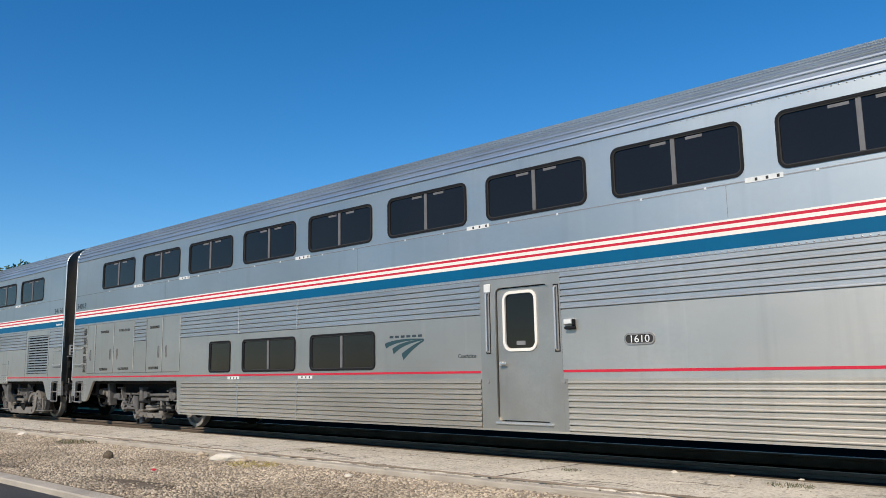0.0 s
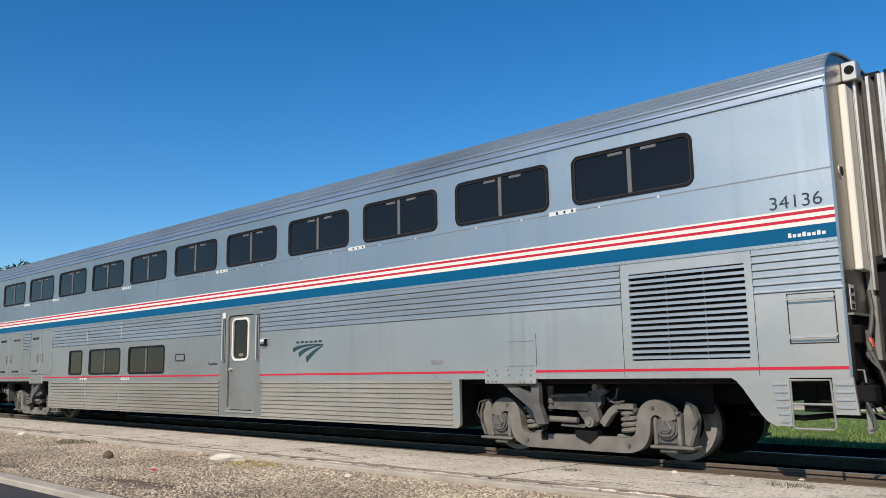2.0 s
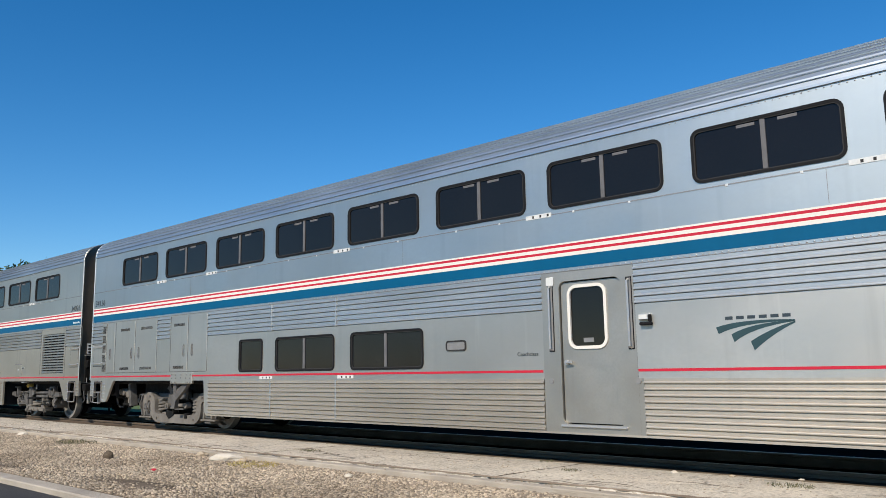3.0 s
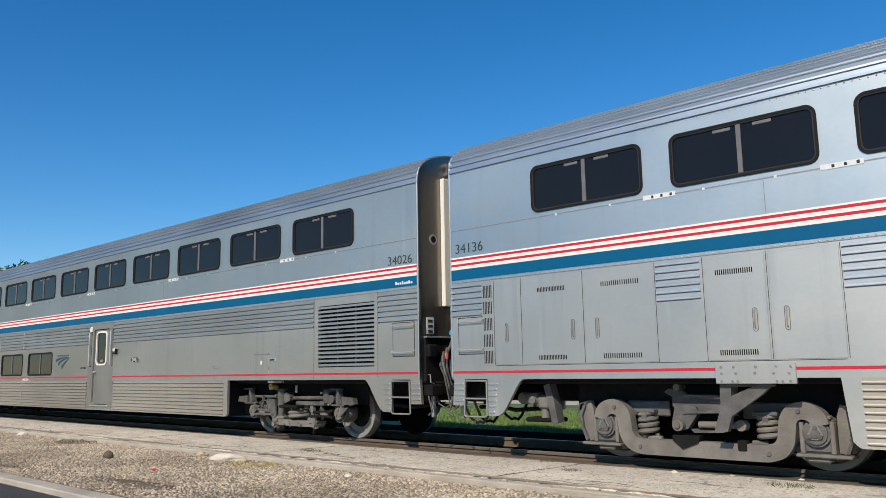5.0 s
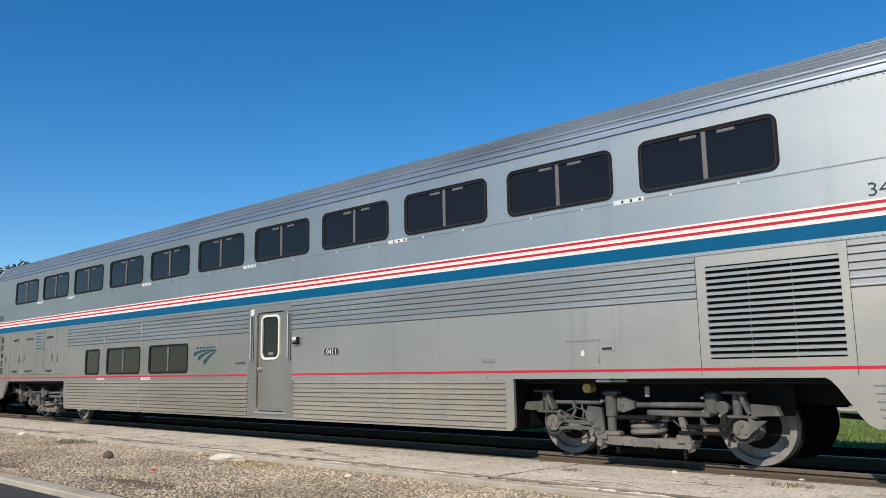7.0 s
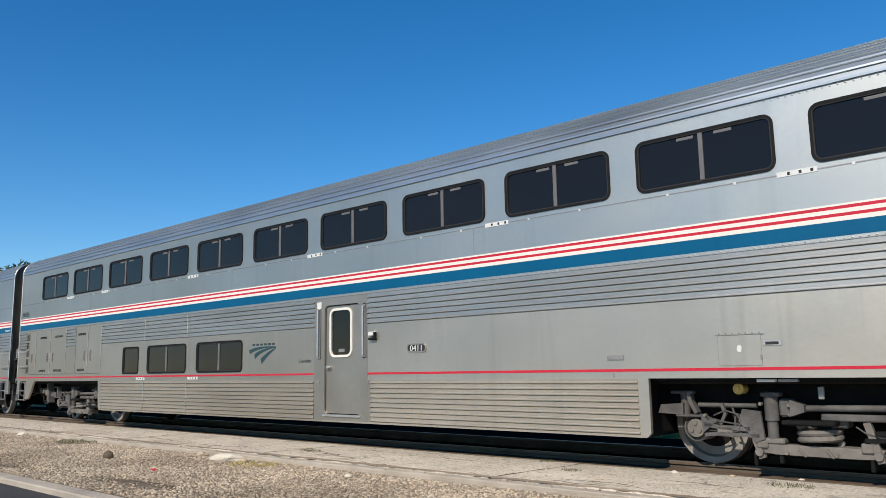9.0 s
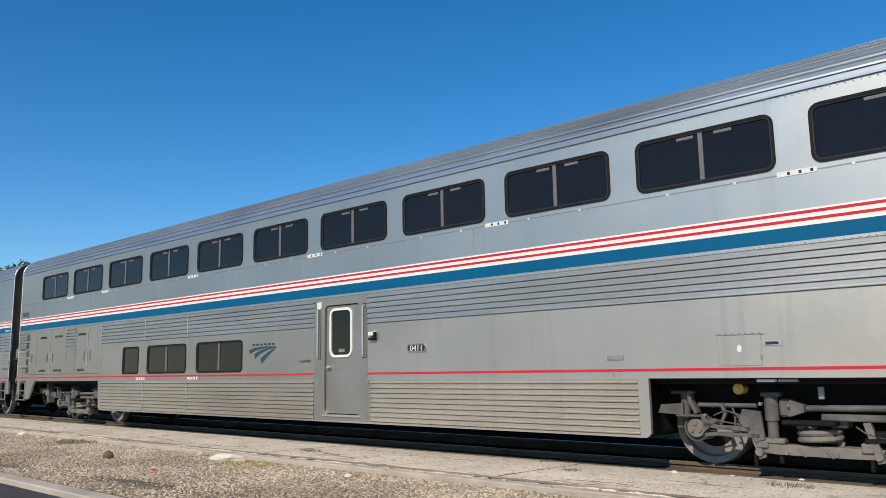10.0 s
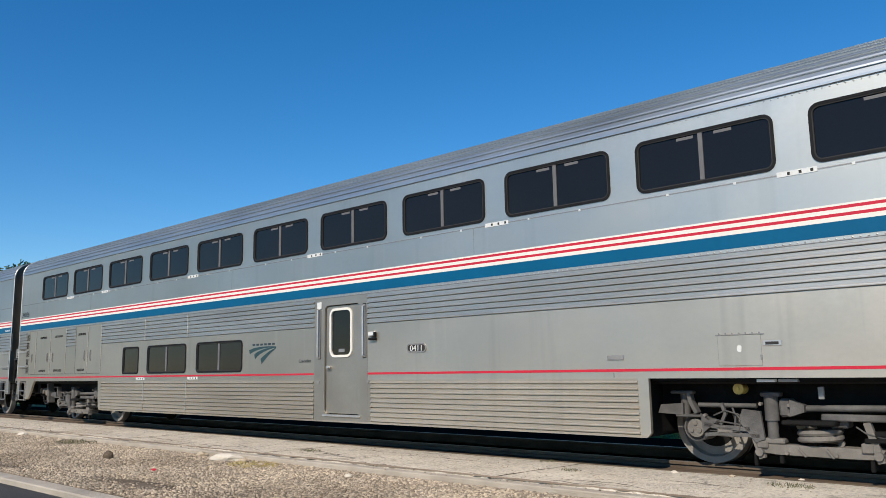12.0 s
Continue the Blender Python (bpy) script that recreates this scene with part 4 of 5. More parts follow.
def bogie(car, x, kind):
    flip = x < -10
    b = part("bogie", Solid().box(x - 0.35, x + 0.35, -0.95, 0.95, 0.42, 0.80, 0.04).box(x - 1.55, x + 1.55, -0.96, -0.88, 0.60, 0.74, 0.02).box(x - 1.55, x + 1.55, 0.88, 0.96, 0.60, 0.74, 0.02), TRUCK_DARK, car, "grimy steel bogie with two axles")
    rim = [(0.10, -0.02), (0.10, 0.03), (0.26, 0.026), (0.355, 0.02), (0.375, -0.045), (0.448, -0.045), (0.457, 0.02), (0.46, 0.085), (0.482, 0.095), (0.485, 0.115), (0.38, 0.12), (0.1, 0.10)]
    for dx in (-1.28, 1.28):
        m = Solid()
        for sy in (-1, 1):
            m.lathe([(r, -sy * q) for r, q in rim], (0, sy * 0.755, 0), 48)
        m.cyl((0, -0.8, 0), (0, 0.8, 0), 0.085)
        w = part("wheelset", m, WHEEL, b, smooth=True, at=pose(x + dx, 0, 0.457))
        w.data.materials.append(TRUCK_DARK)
        # Hub and inner faces go near-black: shade on the wheel put into colour.
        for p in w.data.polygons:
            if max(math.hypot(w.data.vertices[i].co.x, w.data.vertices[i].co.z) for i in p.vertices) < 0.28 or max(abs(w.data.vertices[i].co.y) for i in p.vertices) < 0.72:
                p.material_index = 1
    # Near-black frame plates, placed to keep wheel tops as dark as in shade.
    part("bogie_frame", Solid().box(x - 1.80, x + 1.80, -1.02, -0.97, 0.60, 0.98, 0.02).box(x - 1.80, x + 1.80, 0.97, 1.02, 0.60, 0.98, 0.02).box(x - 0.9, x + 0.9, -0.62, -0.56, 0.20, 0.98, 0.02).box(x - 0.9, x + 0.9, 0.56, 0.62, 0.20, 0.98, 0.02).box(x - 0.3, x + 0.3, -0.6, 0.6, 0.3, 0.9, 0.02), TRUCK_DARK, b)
    (old_sides if kind == "old" else cast_sides)(car, b, x, flip)


def old_sides(car, b, x, flip):
    """Fabricated bogie with outside dampers, a coil spring and an anchor rod."""
    d = x + 3.545
    for s in (-1, 1):
        Y = s * 1.18
        lo, hi = min(Y, Y + s * 0.10), max(Y, Y + s * 0.10)
        for q, e in ((-4.825, -4.965), (-2.265, -2.325)):
            q, e = q + d, e + d
            axle_box(b, q, s * 1.0, TRUCK)
            cap = Solid().cyl((q, s * 1.20, 0.45), (q, s * 1.245, 0.45), 0.105, 20)
            for k in range(3):
                a = radians(90 + 120 * k)
                cap.cyl((q + 0.055 * math.cos(a), s * 1.24, 0.45 + 0.055 * math.sin(a)), (q + 0.055 * math.cos(a), s * 1.262, 0.45 + 0.055 * math.sin(a)), 0.024, 8)
            part("axle_cap", cap, TRUCK_LIGHT, b, smooth=True)
            sg = -1 if q < x else 1
            part("primary_damper", Solid().cyl((e, Y, 0.60), (e, Y, 0.84), 0.054, 16).box(e - 0.14, e + 0.14, lo, hi, 0.845, 0.878, 0.01).box(e - 0.09, e + 0.25, lo, hi, 0.575, 0.605, 0.008), TRUCK, b, smooth=True)
            curve = [(e + 0.08, 0.86), (e + 0.10, 0.76), (e + 0.17, 0.62)]
            part("damper_bracket", curve_bar(Solid(), curve, 0.022, lo, hi), TRUCK, b)
            wedge = [(q + sg * 0.13, 0.735), (q + sg * 0.13, 0.60), (q + sg * 0.45, 0.615), (q + sg * 0.41, 0.715)]
            part("end_block", Solid().prism(wedge if sg > 0 else wedge[::-1], lo, hi), TRUCK, b)
            part("fin_plate", Solid().prism([(q + 0.10, 0.40), (q + 0.30, 0.56), (q + 0.16, 0.55), (q + 0.08, 0.62)], lo, lo + 0.03), TRUCK, b)
            part("cap_flange", Solid().cyl((q - 0.01, s * 1.16, 0.45), (q - 0.01, s * 1.20, 0.45), 0.155, 22), TRUCK, b, smooth=True)
            for k in range(4 if q < x else 0):
                z = 0.52 - 0.045 * k
                part("brake_pipe", Solid().tube([(q - sg * 0.16, Y + s * 0.05, z), (q - sg * (0.30 + 0.05 * k), Y + s * 0.09, z + 0.02 - 0.012 * k), (q - sg * 0.56, Y + s * 0.06, 0.50 - 0.02 * k)], 0.009, 6), TRUCK_LIGHT if k % 2 else HOSE, b, smooth=True)
            if q < x:
                part("cable_loop", Solid().tube([(q - sg * 0.46, Y + s * 0.08, 0.66), (q - sg * 0.55, Y + s * 0.10, 0.56), (q - sg * 0.53, Y + s * 0.10, 0.44), (q - sg * 0.44, Y + s * 0.09, 0.42)], 0.008, 6), HOSE, b, smooth=True)
            # Arms of the right axle are near-black so they sink into the shade.
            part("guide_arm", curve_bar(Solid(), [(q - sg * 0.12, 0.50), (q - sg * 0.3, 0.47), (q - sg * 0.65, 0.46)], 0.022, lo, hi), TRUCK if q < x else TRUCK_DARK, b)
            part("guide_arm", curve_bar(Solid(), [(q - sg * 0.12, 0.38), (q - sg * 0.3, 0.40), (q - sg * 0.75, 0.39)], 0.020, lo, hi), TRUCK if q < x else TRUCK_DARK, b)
            part("brake_caliper", Solid().box(min(q - sg * 0.26, q - sg * 0.46), max(q - sg * 0.26, q - sg * 0.46), lo, hi, 0.39, 0.49, 0.02), TRUCK_LIGHT, b)
            part("brake_pipe", Solid().tube([(q - sg * 0.42, Y, 0.70), (q - sg * 0.48, Y + s * 0.06, 0.60), (q - sg * 0.47, Y + s * 0.08, 0.48), (q - sg * 0.40, Y + s * 0.07, 0.41), (q - sg * 0.34, Y, 0.46)], 0.011, 6), HOSE, b, smooth=True)
        part("side_rod", Solid().tube([(-4.80 + d, Y, 0.715), (-4.12 + d, Y, 0.715)], 0.028, 10), TRUCK, b, smooth=True)
        part("gusset", Solid().prism([(-4.30 + d, 0.55), (-4.12 + d, 0.32), (-4.02 + d, 0.36), (-4.05 + d, 0.66), (-4.25 + d, 0.68)], lo, lo + 0.04), TRUCK, b)
        part("spring_plank", Solid().prism([(-4.12 + d, 0.22), (-3.9 + d, 0.20), (-3.2 + d, 0.195), (-2.90 + d, 0.20), (-2.84 + d, 0.30), (-4.12 + d, 0.31)], min(s * 1.02, s * 1.24), max(s * 1.02, s * 1.24)), TRUCK_LIGHT, b)
        part("coil_spring", coil(-3.49 + d, s * 1.10, 0.33, 0.50, 0.20, 0.034, 2.6), TRUCK_LIGHT, b, smooth=True)
        part("spring_cap", Solid().box(-3.80 + d, -3.26 + d, lo - 0.1, hi, 0.525, 0.575, 0.015), TRUCK_DARK, b)
        for u0, z0, u1, z1 in ((-4.16, 0.44, -4.07, 0.15), (-2.99, 0.57, -2.88, 0.17)):
            part("swing_hanger", curve_bar(Solid(), [(u0 + d, z0), (u1 + d, z1)], 0.035, min(s * 1.20, s * 1.26), max(s * 1.20, s * 1.26)), TRUCK_LIGHT, b)
            part("hanger_pin", Solid().cyl((u1 + d - 0.02, s * 1.05, z1 + 0.07), (u1 + d - 0.02, s * 1.29, z1 + 0.07), 0.045, 12), TRUCK_LIGHT, b, smooth=True)
        v = Solid().cyl((-3.95 + d, s * 1.20, 0.56), (-3.95 + d, s * 1.20, 0.84), 0.075, 16).cyl((-3.95 + d, s * 1.20, 0.36), (-3.95 + d, s * 1.20, 0.58), 0.058, 16).box(-4.05 + d, -3.84 + d, min(s * 1.12, s * 1.26), max(s * 1.12, s * 1.26), 0.82, 0.87, 0.012)
        part("vertical_damper", v, TRUCK, b, smooth=True)
        part("damper_foot", Solid().box(-4.05 + d, -3.82 + d, min(s * 1.12, s * 1.26), max(s * 1.12, s * 1.26), 0.31, 0.37, 0.015), TRUCK_LIGHT, b)
        for u0, u1, z0, z1 in ((-3.86, -3.73, 0.60, 0.80), (-2.70, -2.55, 0.60, 0.865)):
            part("anchor_block", Solid().box(u0 + d, u1 + d, min(s * 1.05, s * 1.24), max(s * 1.05, s * 1.24), z0, z1, 0.025), TRUCK, b)
        part("anchor_rod", Solid().tube([(-3.72 + d, s * 1.19, 0.69), (-3.4 + d, s * 1.19, 0.70), (-2.68 + d, s * 1.19, 0.71)], 0.036, 10), TRUCK, b, smooth=True)
        part("rod_fork", Solid().prism([(-3.73 + d, 0.61), (-3.58 + d, 0.66), (-3.58 + d, 0.735), (-3.73 + d, 0.79)], lo, hi), TRUCK, b)
        for u0 in (-2.49,):
            part("rod_eye", Solid().cyl((u0 + d, s * 1.10, 0.69), (u0 + d, s * 1.22, 0.69), 0.075, 16), TRUCK, b, smooth=True)
        for u0, z0 in ((-4.98, 0.66), (-4.70, 0.60), (-4.05, 0.74), (-3.74, 0.63), (-3.74, 0.73), (-2.70, 0.64), (-2.70, 0.80), (-2.50, 0.60), (-2.10, 0.68), (-3.30, 0.22), (-3.80, 0.22)):
            part("bolt_head", Solid().cyl((u0 + d, s * 1.22, z0), (u0 + d, s * 1.275, z0), 0.020, 6), TRUCK_LIGHT, b)
        part("brake_lever", curve_bar(Solid(), [(-4.50 + d, 0.74), (-4.46 + d, 0.62), (-4.52 + d, 0.50)], 0.018, min(s * 1.22, s * 1.26), max(s * 1.22, s * 1.26)), TRUCK, b)
        part("brake_lever", curve_bar(Solid(), [(-2.74 + d, 0.56), (-2.68 + d, 0.44), (-2.72 + d, 0.34)], 0.016, min(s * 1.20, s * 1.24), max(s * 1.20, s * 1.24)), TRUCK, b)
        part("air_line", Solid().tube([(-4.6 + d, s * 1.24, 0.60), (-4.45 + d, s * 1.27, 0.66), (-4.30 + d, s * 1.27, 0.62), (-4.18 + d, s * 1.26, 0.50), (-4.22 + d, s * 1.25, 0.40)], 0.009, 6), HOSE, b, smooth=True)
        part("air_line", Solid().tube([(-3.10 + d, s * 1.22, 0.52), (-3.0 + d, s * 1.26, 0.46), (-2.85 + d, s * 1.26, 0.42), (-2.70 + d, s * 1.24, 0.45), (-2.60 + d, s * 1.22, 0.40)], 0.009, 6), HOSE, b, smooth=True)
        part("plank_lug", Solid().box(-4.12 + d, -4.0 + d, min(s * 1.18, s * 1.27), max(s * 1.18, s * 1.27), 0.26, 0.35, 0.012), TRUCK_LIGHT, b)
        part("plank_lug", Solid().box(-3.06 + d, -2.94 + d, min(s * 1.18, s * 1.27), max(s * 1.18, s * 1.27), 0.26, 0.36, 0.012), TRUCK_LIGHT, b)
        for u0 in (-3.68, -3.40):
            part("plank_rib", curve_bar(Solid(), [(u0 + d, 0.28), (u0 + 0.07 + d, 0.19)], 0.010, min(s * 1.22, s * 1.26), max(s * 1.22, s * 1.26)), TRUCK_LIGHT, b)
        for u0, z0, z1 in ((-4.16, 0.06, 0.14), (-2.98, 0.07, 0.16), (-3.88, 0.10, 0.18)):
            part("safety_strap", Solid().box(u0 - 0.02 + d, u0 + 0.02 + d, min(s * 1.16, s * 1.22), max(s * 1.16, s * 1.22), z0, z1 + 0.08, 0.008), TRUCK_DARK, b)
        part("cross_beam", Solid().box(-3.42 + d, -2.62 + d, lo, hi, 0.575, 0.645, 0.012), TRUCK, b)
        part("bolster_end", Solid().box(-3.36 + d, -3.18 + d, min(s * 1.0, s * 1.2), max(s * 1.0, s * 1.2), 0.50, 0.60, 0.015), TRUCK, b)
        if s < 0 and not flip:
            yv = part("air_valve", Solid().cyl((-4.31 + d, -1.05, 0.90), (-4.31 + d, -1.20, 0.90), 0.062, 16).cyl((-4.31 + d, -1.20, 0.90), (-4.31 + d, -1.225, 0.90), 0.02, 10), YELLOW, car, "yellow round air valve", smooth=True)
            part("hanging_bracket", Solid().box(-3.42 + d, -3.36 + d, -1.30, -1.27, 0.80, 0.93, 0.006), GRIME, car)
            part("hanging_bracket", Solid().box(-3.98 + d, -3.78 + d, -1.50, -1.44, 0.985, 1.018, 0.004), STICKER, car)
            part("hanging_bracket", Solid().box(-3.75 + d, -3.55 + d, -1.50, -1.44, 0.985, 1.018, 0.004), GRIME, car)
    if flip:
        valves(car)


def valves(car):
    """Brake valve cluster under the rear lockers."""
    g = part("brake_valve", Solid().box(-24.30, -23.98, -1.24, -1.02, 0.68, 0.84, 0.03).cyl((-24.22, -1.26, 0.76), (-24.22, -1.0, 0.76), 0.07).cyl((-24.05, -1.26, 0.74), (-24.05, -1.0, 0.74), 0.055), TRUCK_LIGHT, car, smooth=True)
    part("valve_body", Solid().box(-23.98, -23.78, -1.24, -1.05, 0.62, 0.80, 0.03).cyl((-23.9, -1.15, 0.5), (-23.9, -1.15, 0.65), 0.06), TRUCK_LIGHT, g, smooth=True)
    part("valve_pan", Solid().box(-24.22, -23.70, -1.2, -0.9, 0.44, 0.50, 0.02), TRUCK_DARK, g)
    part("mud_flap", curve_bar(Solid(), [(-23.80, 0.95), (-23.74, 0.75), (-23.68, 0.44)], 0.05, -1.26, -1.1), TRUCK, car)


def cast_sides(car, b, x, flip):
    """Cast swan-neck bogie with inboard coil springs, its arms mirrored at the other end of the car."""
    g = -1 if flip else 1

    def at(pts):
        pts = [(x + g * u, z) for u, z in pts]
        return pts if g > 0 else pts[::-1]

    def flow(pts, k=4):
        """The same way with a smooth bend between its points."""
        out = []
        for i in range(len(pts) - 1):
            a, b, c, d = (Vector(pts[min(max(i + j, 0), len(pts) - 1)]) for j in (-1, 0, 1, 2))
            for j in range(k):
                t = j / k
                v = 0.5 * (2 * b + (c - a) * t + (2 * a - 5 * b + 4 * c - d) * t * t + (3 * b - a - 3 * c + d) * t ** 3)
                out.append((v.x, v.y))
        return out + [pts[-1]]

    arc = [(0.62, 0.20), (0.78, 0.205), (0.90, 0.25), (0.965, 0.34), (0.985, 0.46), (1.005, 0.57), (1.06, 0.645), (1.15, 0.675), (1.24, 0.655), (1.305, 0.60), (1.33, 0.52)]
    neck = flow([(-u, z) for u, z in arc[::-1]] + [(0.0, 0.20)] + arc)
    for s in (-1, 1):
        def deep(p, q):
            return min(s * p, s * q), max(s * p, s * q)
        y0, y1 = deep(1.10, 1.24)
        part("side_frame", curve_bar(Solid(), [(x + u, z) for u, z in neck], 0.093, y0, y1), TRUCK_LIGHT, b, "dusty cast swan-neck side frame", smooth=True)
        for sg in (-1, 1):
            q = x + sg * 1.28
            part("axle_housing", Solid().box(q - 0.17, q + 0.17, *deep(0.98, 1.17), 0.22, 0.60, 0.03), TRUCK, b)
            part("housing_rib", Solid().box(q - 0.18, q - 0.13, *deep(1.1, 1.21), 0.22, 0.56, 0.012).box(q + 0.13, q + 0.18, *deep(1.1, 1.21), 0.22, 0.56, 0.012).box(q - 0.15, q + 0.15, *deep(1.1, 1.205), 0.585, 0.625, 0.01), TRUCK_LIGHT, b)
            t0, t1 = sorted((q - sg * 0.22, q + sg * 0.34))
            part("axle_tray", Solid().box(t0, t1, *deep(0.98, 1.24), 0.185, 0.222, 0.01).box(q - 0.12, q + 0.12, *deep(1.0, 1.2), 0.13, 0.19, 0.02), TRUCK_LIGHT, b)
            cap = Solid().cyl((q, s * 1.10, 0.44), (q, s * 1.21, 0.44), 0.145, 24).cyl((q, s * 1.20, 0.44), (q, s * 1.235, 0.44), 0.118, 24).cyl((q, s * 1.23, 0.44), (q, s * 1.266, 0.44), 0.045, 16)
            part("axle_cap", cap, TRUCK, b, smooth=True)
            tri = [(q + 0.085 * math.cos(radians(90 + 120 * k + o)), 0.44 + 0.085 * math.sin(radians(90 + 120 * k + o))) for k in range(3) for o in (-22, 22)]
            part("cap_cover", Solid().prism(tri, *deep(1.23, 1.25)), TRUCK_LIGHT, b)
            for k in range(3):
                a = radians(90 + 120 * k)
                part("cap_bolt", Solid().cyl((q + 0.06 * math.cos(a), s * 1.245, 0.44 + 0.06 * math.sin(a)), (q + 0.06 * math.cos(a), s * 1.27, 0.44 + 0.06 * math.sin(a)), 0.022, 8), TRUCK, b)
            guard = [(q + sg * u, z) for u, z in ((0.20, 0.24), (0.30, 0.22), (0.36, 0.36), (0.39, 0.55), (0.34, 0.70), (0.24, 0.745), (0.20, 0.62))]
            part("dust_guard", Solid().prism(guard if sg > 0 else guard[::-1], *deep(1.08, 1.15)), TRUCK_LIGHT, b, "curved dusty guard beside the axle")
            part("guard_rib", curve_bar(Solid(), [(q + sg * 0.29, 0.24), (q + sg * 0.355, 0.40), (q + sg * 0.375, 0.55), (q + sg * 0.32, 0.68)], 0.018, *deep(1.14, 1.19)), TRUCK, b)
            part("air_line", Solid().tube([(q + sg * 0.24, s * 1.14, 0.74), (q + sg * 0.36, s * 1.22, 0.70), (q + sg * 0.41, s * 1.22, 0.55), (q + sg * 0.33, s * 1.21, 0.42)], 0.010, 6), HOSE, b, smooth=True)
            c = x + sg * 0.74
            part("coil_spring", coil(c, s * 1.08, 0.33, 0.61, 0.105, 0.031, 4.0), TRUCK_LIGHT, b, smooth=True)
            part("coil_spring", coil(c, s * 1.08, 0.33, 0.61, 0.055, 0.02, 5.0), TRUCK_DARK, b, smooth=True)
            part("spring_seat", Solid().box(c - 0.14, c + 0.14, *deep(0.96, 1.20), 0.605, 0.65, 0.01), TRUCK, b)
            part("spring_clip", Solid().box(c - 0.03, c + 0.04, *deep(1.17, 1.21), 0.52, 0.62, 0.008), TRUCK, b)
            part("frame_rib", Solid().box(min(c, x + sg * 0.55), max(c, x + sg * 0.55), *deep(1.06, 1.14), 0.27, 0.325, 0.015), TRUCK_LIGHT, b)
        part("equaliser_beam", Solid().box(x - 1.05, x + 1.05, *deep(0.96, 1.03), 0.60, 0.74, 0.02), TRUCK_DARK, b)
        for u, z in ((-0.78, 0.20), (0.78, 0.20), (-1.12, 0.67), (1.12, 0.67)):
            part("bolt_head", Solid().cyl((x + u, s * 1.23, z), (x + u, s * 1.258, z), 0.024, 8), TRUCK, b)
        # bolster with its hanging bracket, knob and anchor rod
        part("bolster", Solid().prism(at([(-0.42, 0.64), (0.30, 0.62), (0.36, 0.70), (0.36, 0.81), (0.24, 0.83), (-0.38, 0.82)]), *deep(1.06, 1.17)), TRUCK, b)
        part("bolster_lip", Solid().prism(at([(-0.36, 0.79), (0.22, 0.80), (0.22, 0.835), (-0.36, 0.825)]), *deep(1.06, 1.26)).prism(at([(-0.42, 0.63), (0.20, 0.61), (0.20, 0.645), (-0.42, 0.665)]), *deep(1.06, 1.24)), TRUCK, b)
        part("bolster_hanger", Solid().prism(at([(0.02, 0.62), (0.16, 0.43), (0.27, 0.42), (0.36, 0.50), (0.30, 0.72), (0.05, 0.70)]), *deep(1.12, 1.22)), TRUCK, b)
        part("bolster_horn", Solid().prism(at([(0.16, 0.80), (0.32, 0.78), (0.46, 0.86), (0.40, 0.90), (0.18, 0.86)]), *deep(1.10, 1.18)), TRUCK, b)
        part("knob", Solid().cyl((x + g * 0.29, s * 1.02, 0.915), (x + g * 0.29, s * 1.2, 0.915), 0.042, 14).cyl((x + g * 0.25, s * 1.11, 0.90), (x + g * 0.25, s * 1.11, 0.85), 0.03, 12), TRUCK_LIGHT, b, smooth=True)
        part("vertical_damper", Solid().cyl((x - g * 0.41, s * 1.18, 0.70), (x - g * 0.41, s * 1.18, 0.93), 0.045, 16).cyl((x - g * 0.41, s * 1.18, 0.60), (x - g * 0.41, s * 1.18, 0.71), 0.03, 12), TRUCK, b, smooth=True)
        part("anchor_rod", Solid().tube([(x - g * 0.50, s * 1.20, 0.495), (x + g * 0.02, s * 1.20, 0.485)], 0.040, 12).cyl((x - g * 0.50, s * 1.16, 0.495), (x - g * 0.50, s * 1.28, 0.495), 0.062, 14), TRUCK_LIGHT, b, smooth=True)
        part("ball_joint", Solid().cyl((x + g * 0.25, s * 1.20, 0.475), (x + g * 0.25, s * 1.30, 0.475), 0.068, 18).cyl((x + g * 0.25, s * 1.29, 0.475), (x + g * 0.25, s * 1.32, 0.475), 0.035, 10), TRUCK_LIGHT, b, smooth=True)
        part("hanger_tray", Solid().prism(at([(-0.26, 0.40), (0.10, 0.385), (0.14, 0.43), (-0.26, 0.43)]), *deep(1.08, 1.18)), TRUCK, b)
        # Near-black blocks drawn for the shadow notches in the side frame's top.
        part("brake_block", Solid().prism(at([(0.02, 0.28), (0.22, 0.20), (0.34, 0.30), (0.34, 0.36), (0.0, 0.36)]), *deep(1.15, 1.262)), TRUCK_DARK, b)
        part("frame_notch", Solid().box(min(x - g * 0.44, x - g * 0.54), max(x - g * 0.44, x - g * 0.54), *deep(1.16, 1.262), 0.22, 0.33, 0.008), TRUCK_DARK, b)
        if not flip:
            part("tie_arm", curve_bar(Solid(), flow(at([(0.38, 0.44), (0.44, 0.52), (0.52, 0.61), (0.62, 0.66), (0.84, 0.665)])), 0.045, *deep(1.10, 1.2)), TRUCK_LIGHT, b, smooth=True)
            part("brake_lever", Solid().tube([(x + g * 0.62, s * 1.18, 0.90), (x + g * 0.60, s * 1.2, 0.78), (x + g * 0.50, s * 1.2, 0.74), (x + g * 0.66, s * 1.2, 0.70)], 0.012, 6), TRUCK, b, smooth=True)
            part("brake_lever", Solid().tube([(x + g * 0.46, s * 1.18, 0.78), (x + g * 0.56, s * 1.2, 0.72), (x + g * 0.72, s * 1.2, 0.74)], 0.014, 6), TRUCK, b, smooth=True)
        else:
            part("spring_cover", Solid().box(x + 0.45, x + 1.02, *deep(1.03, 1.08), 0.56, 0.745, 0.015).box(x - 1.02, x - 0.45, *deep(1.03, 1.08), 0.56, 0.745, 0.015), TRUCK, b)
    u0, u1 = sorted((x - g * 1.245, x - g * 0.375))
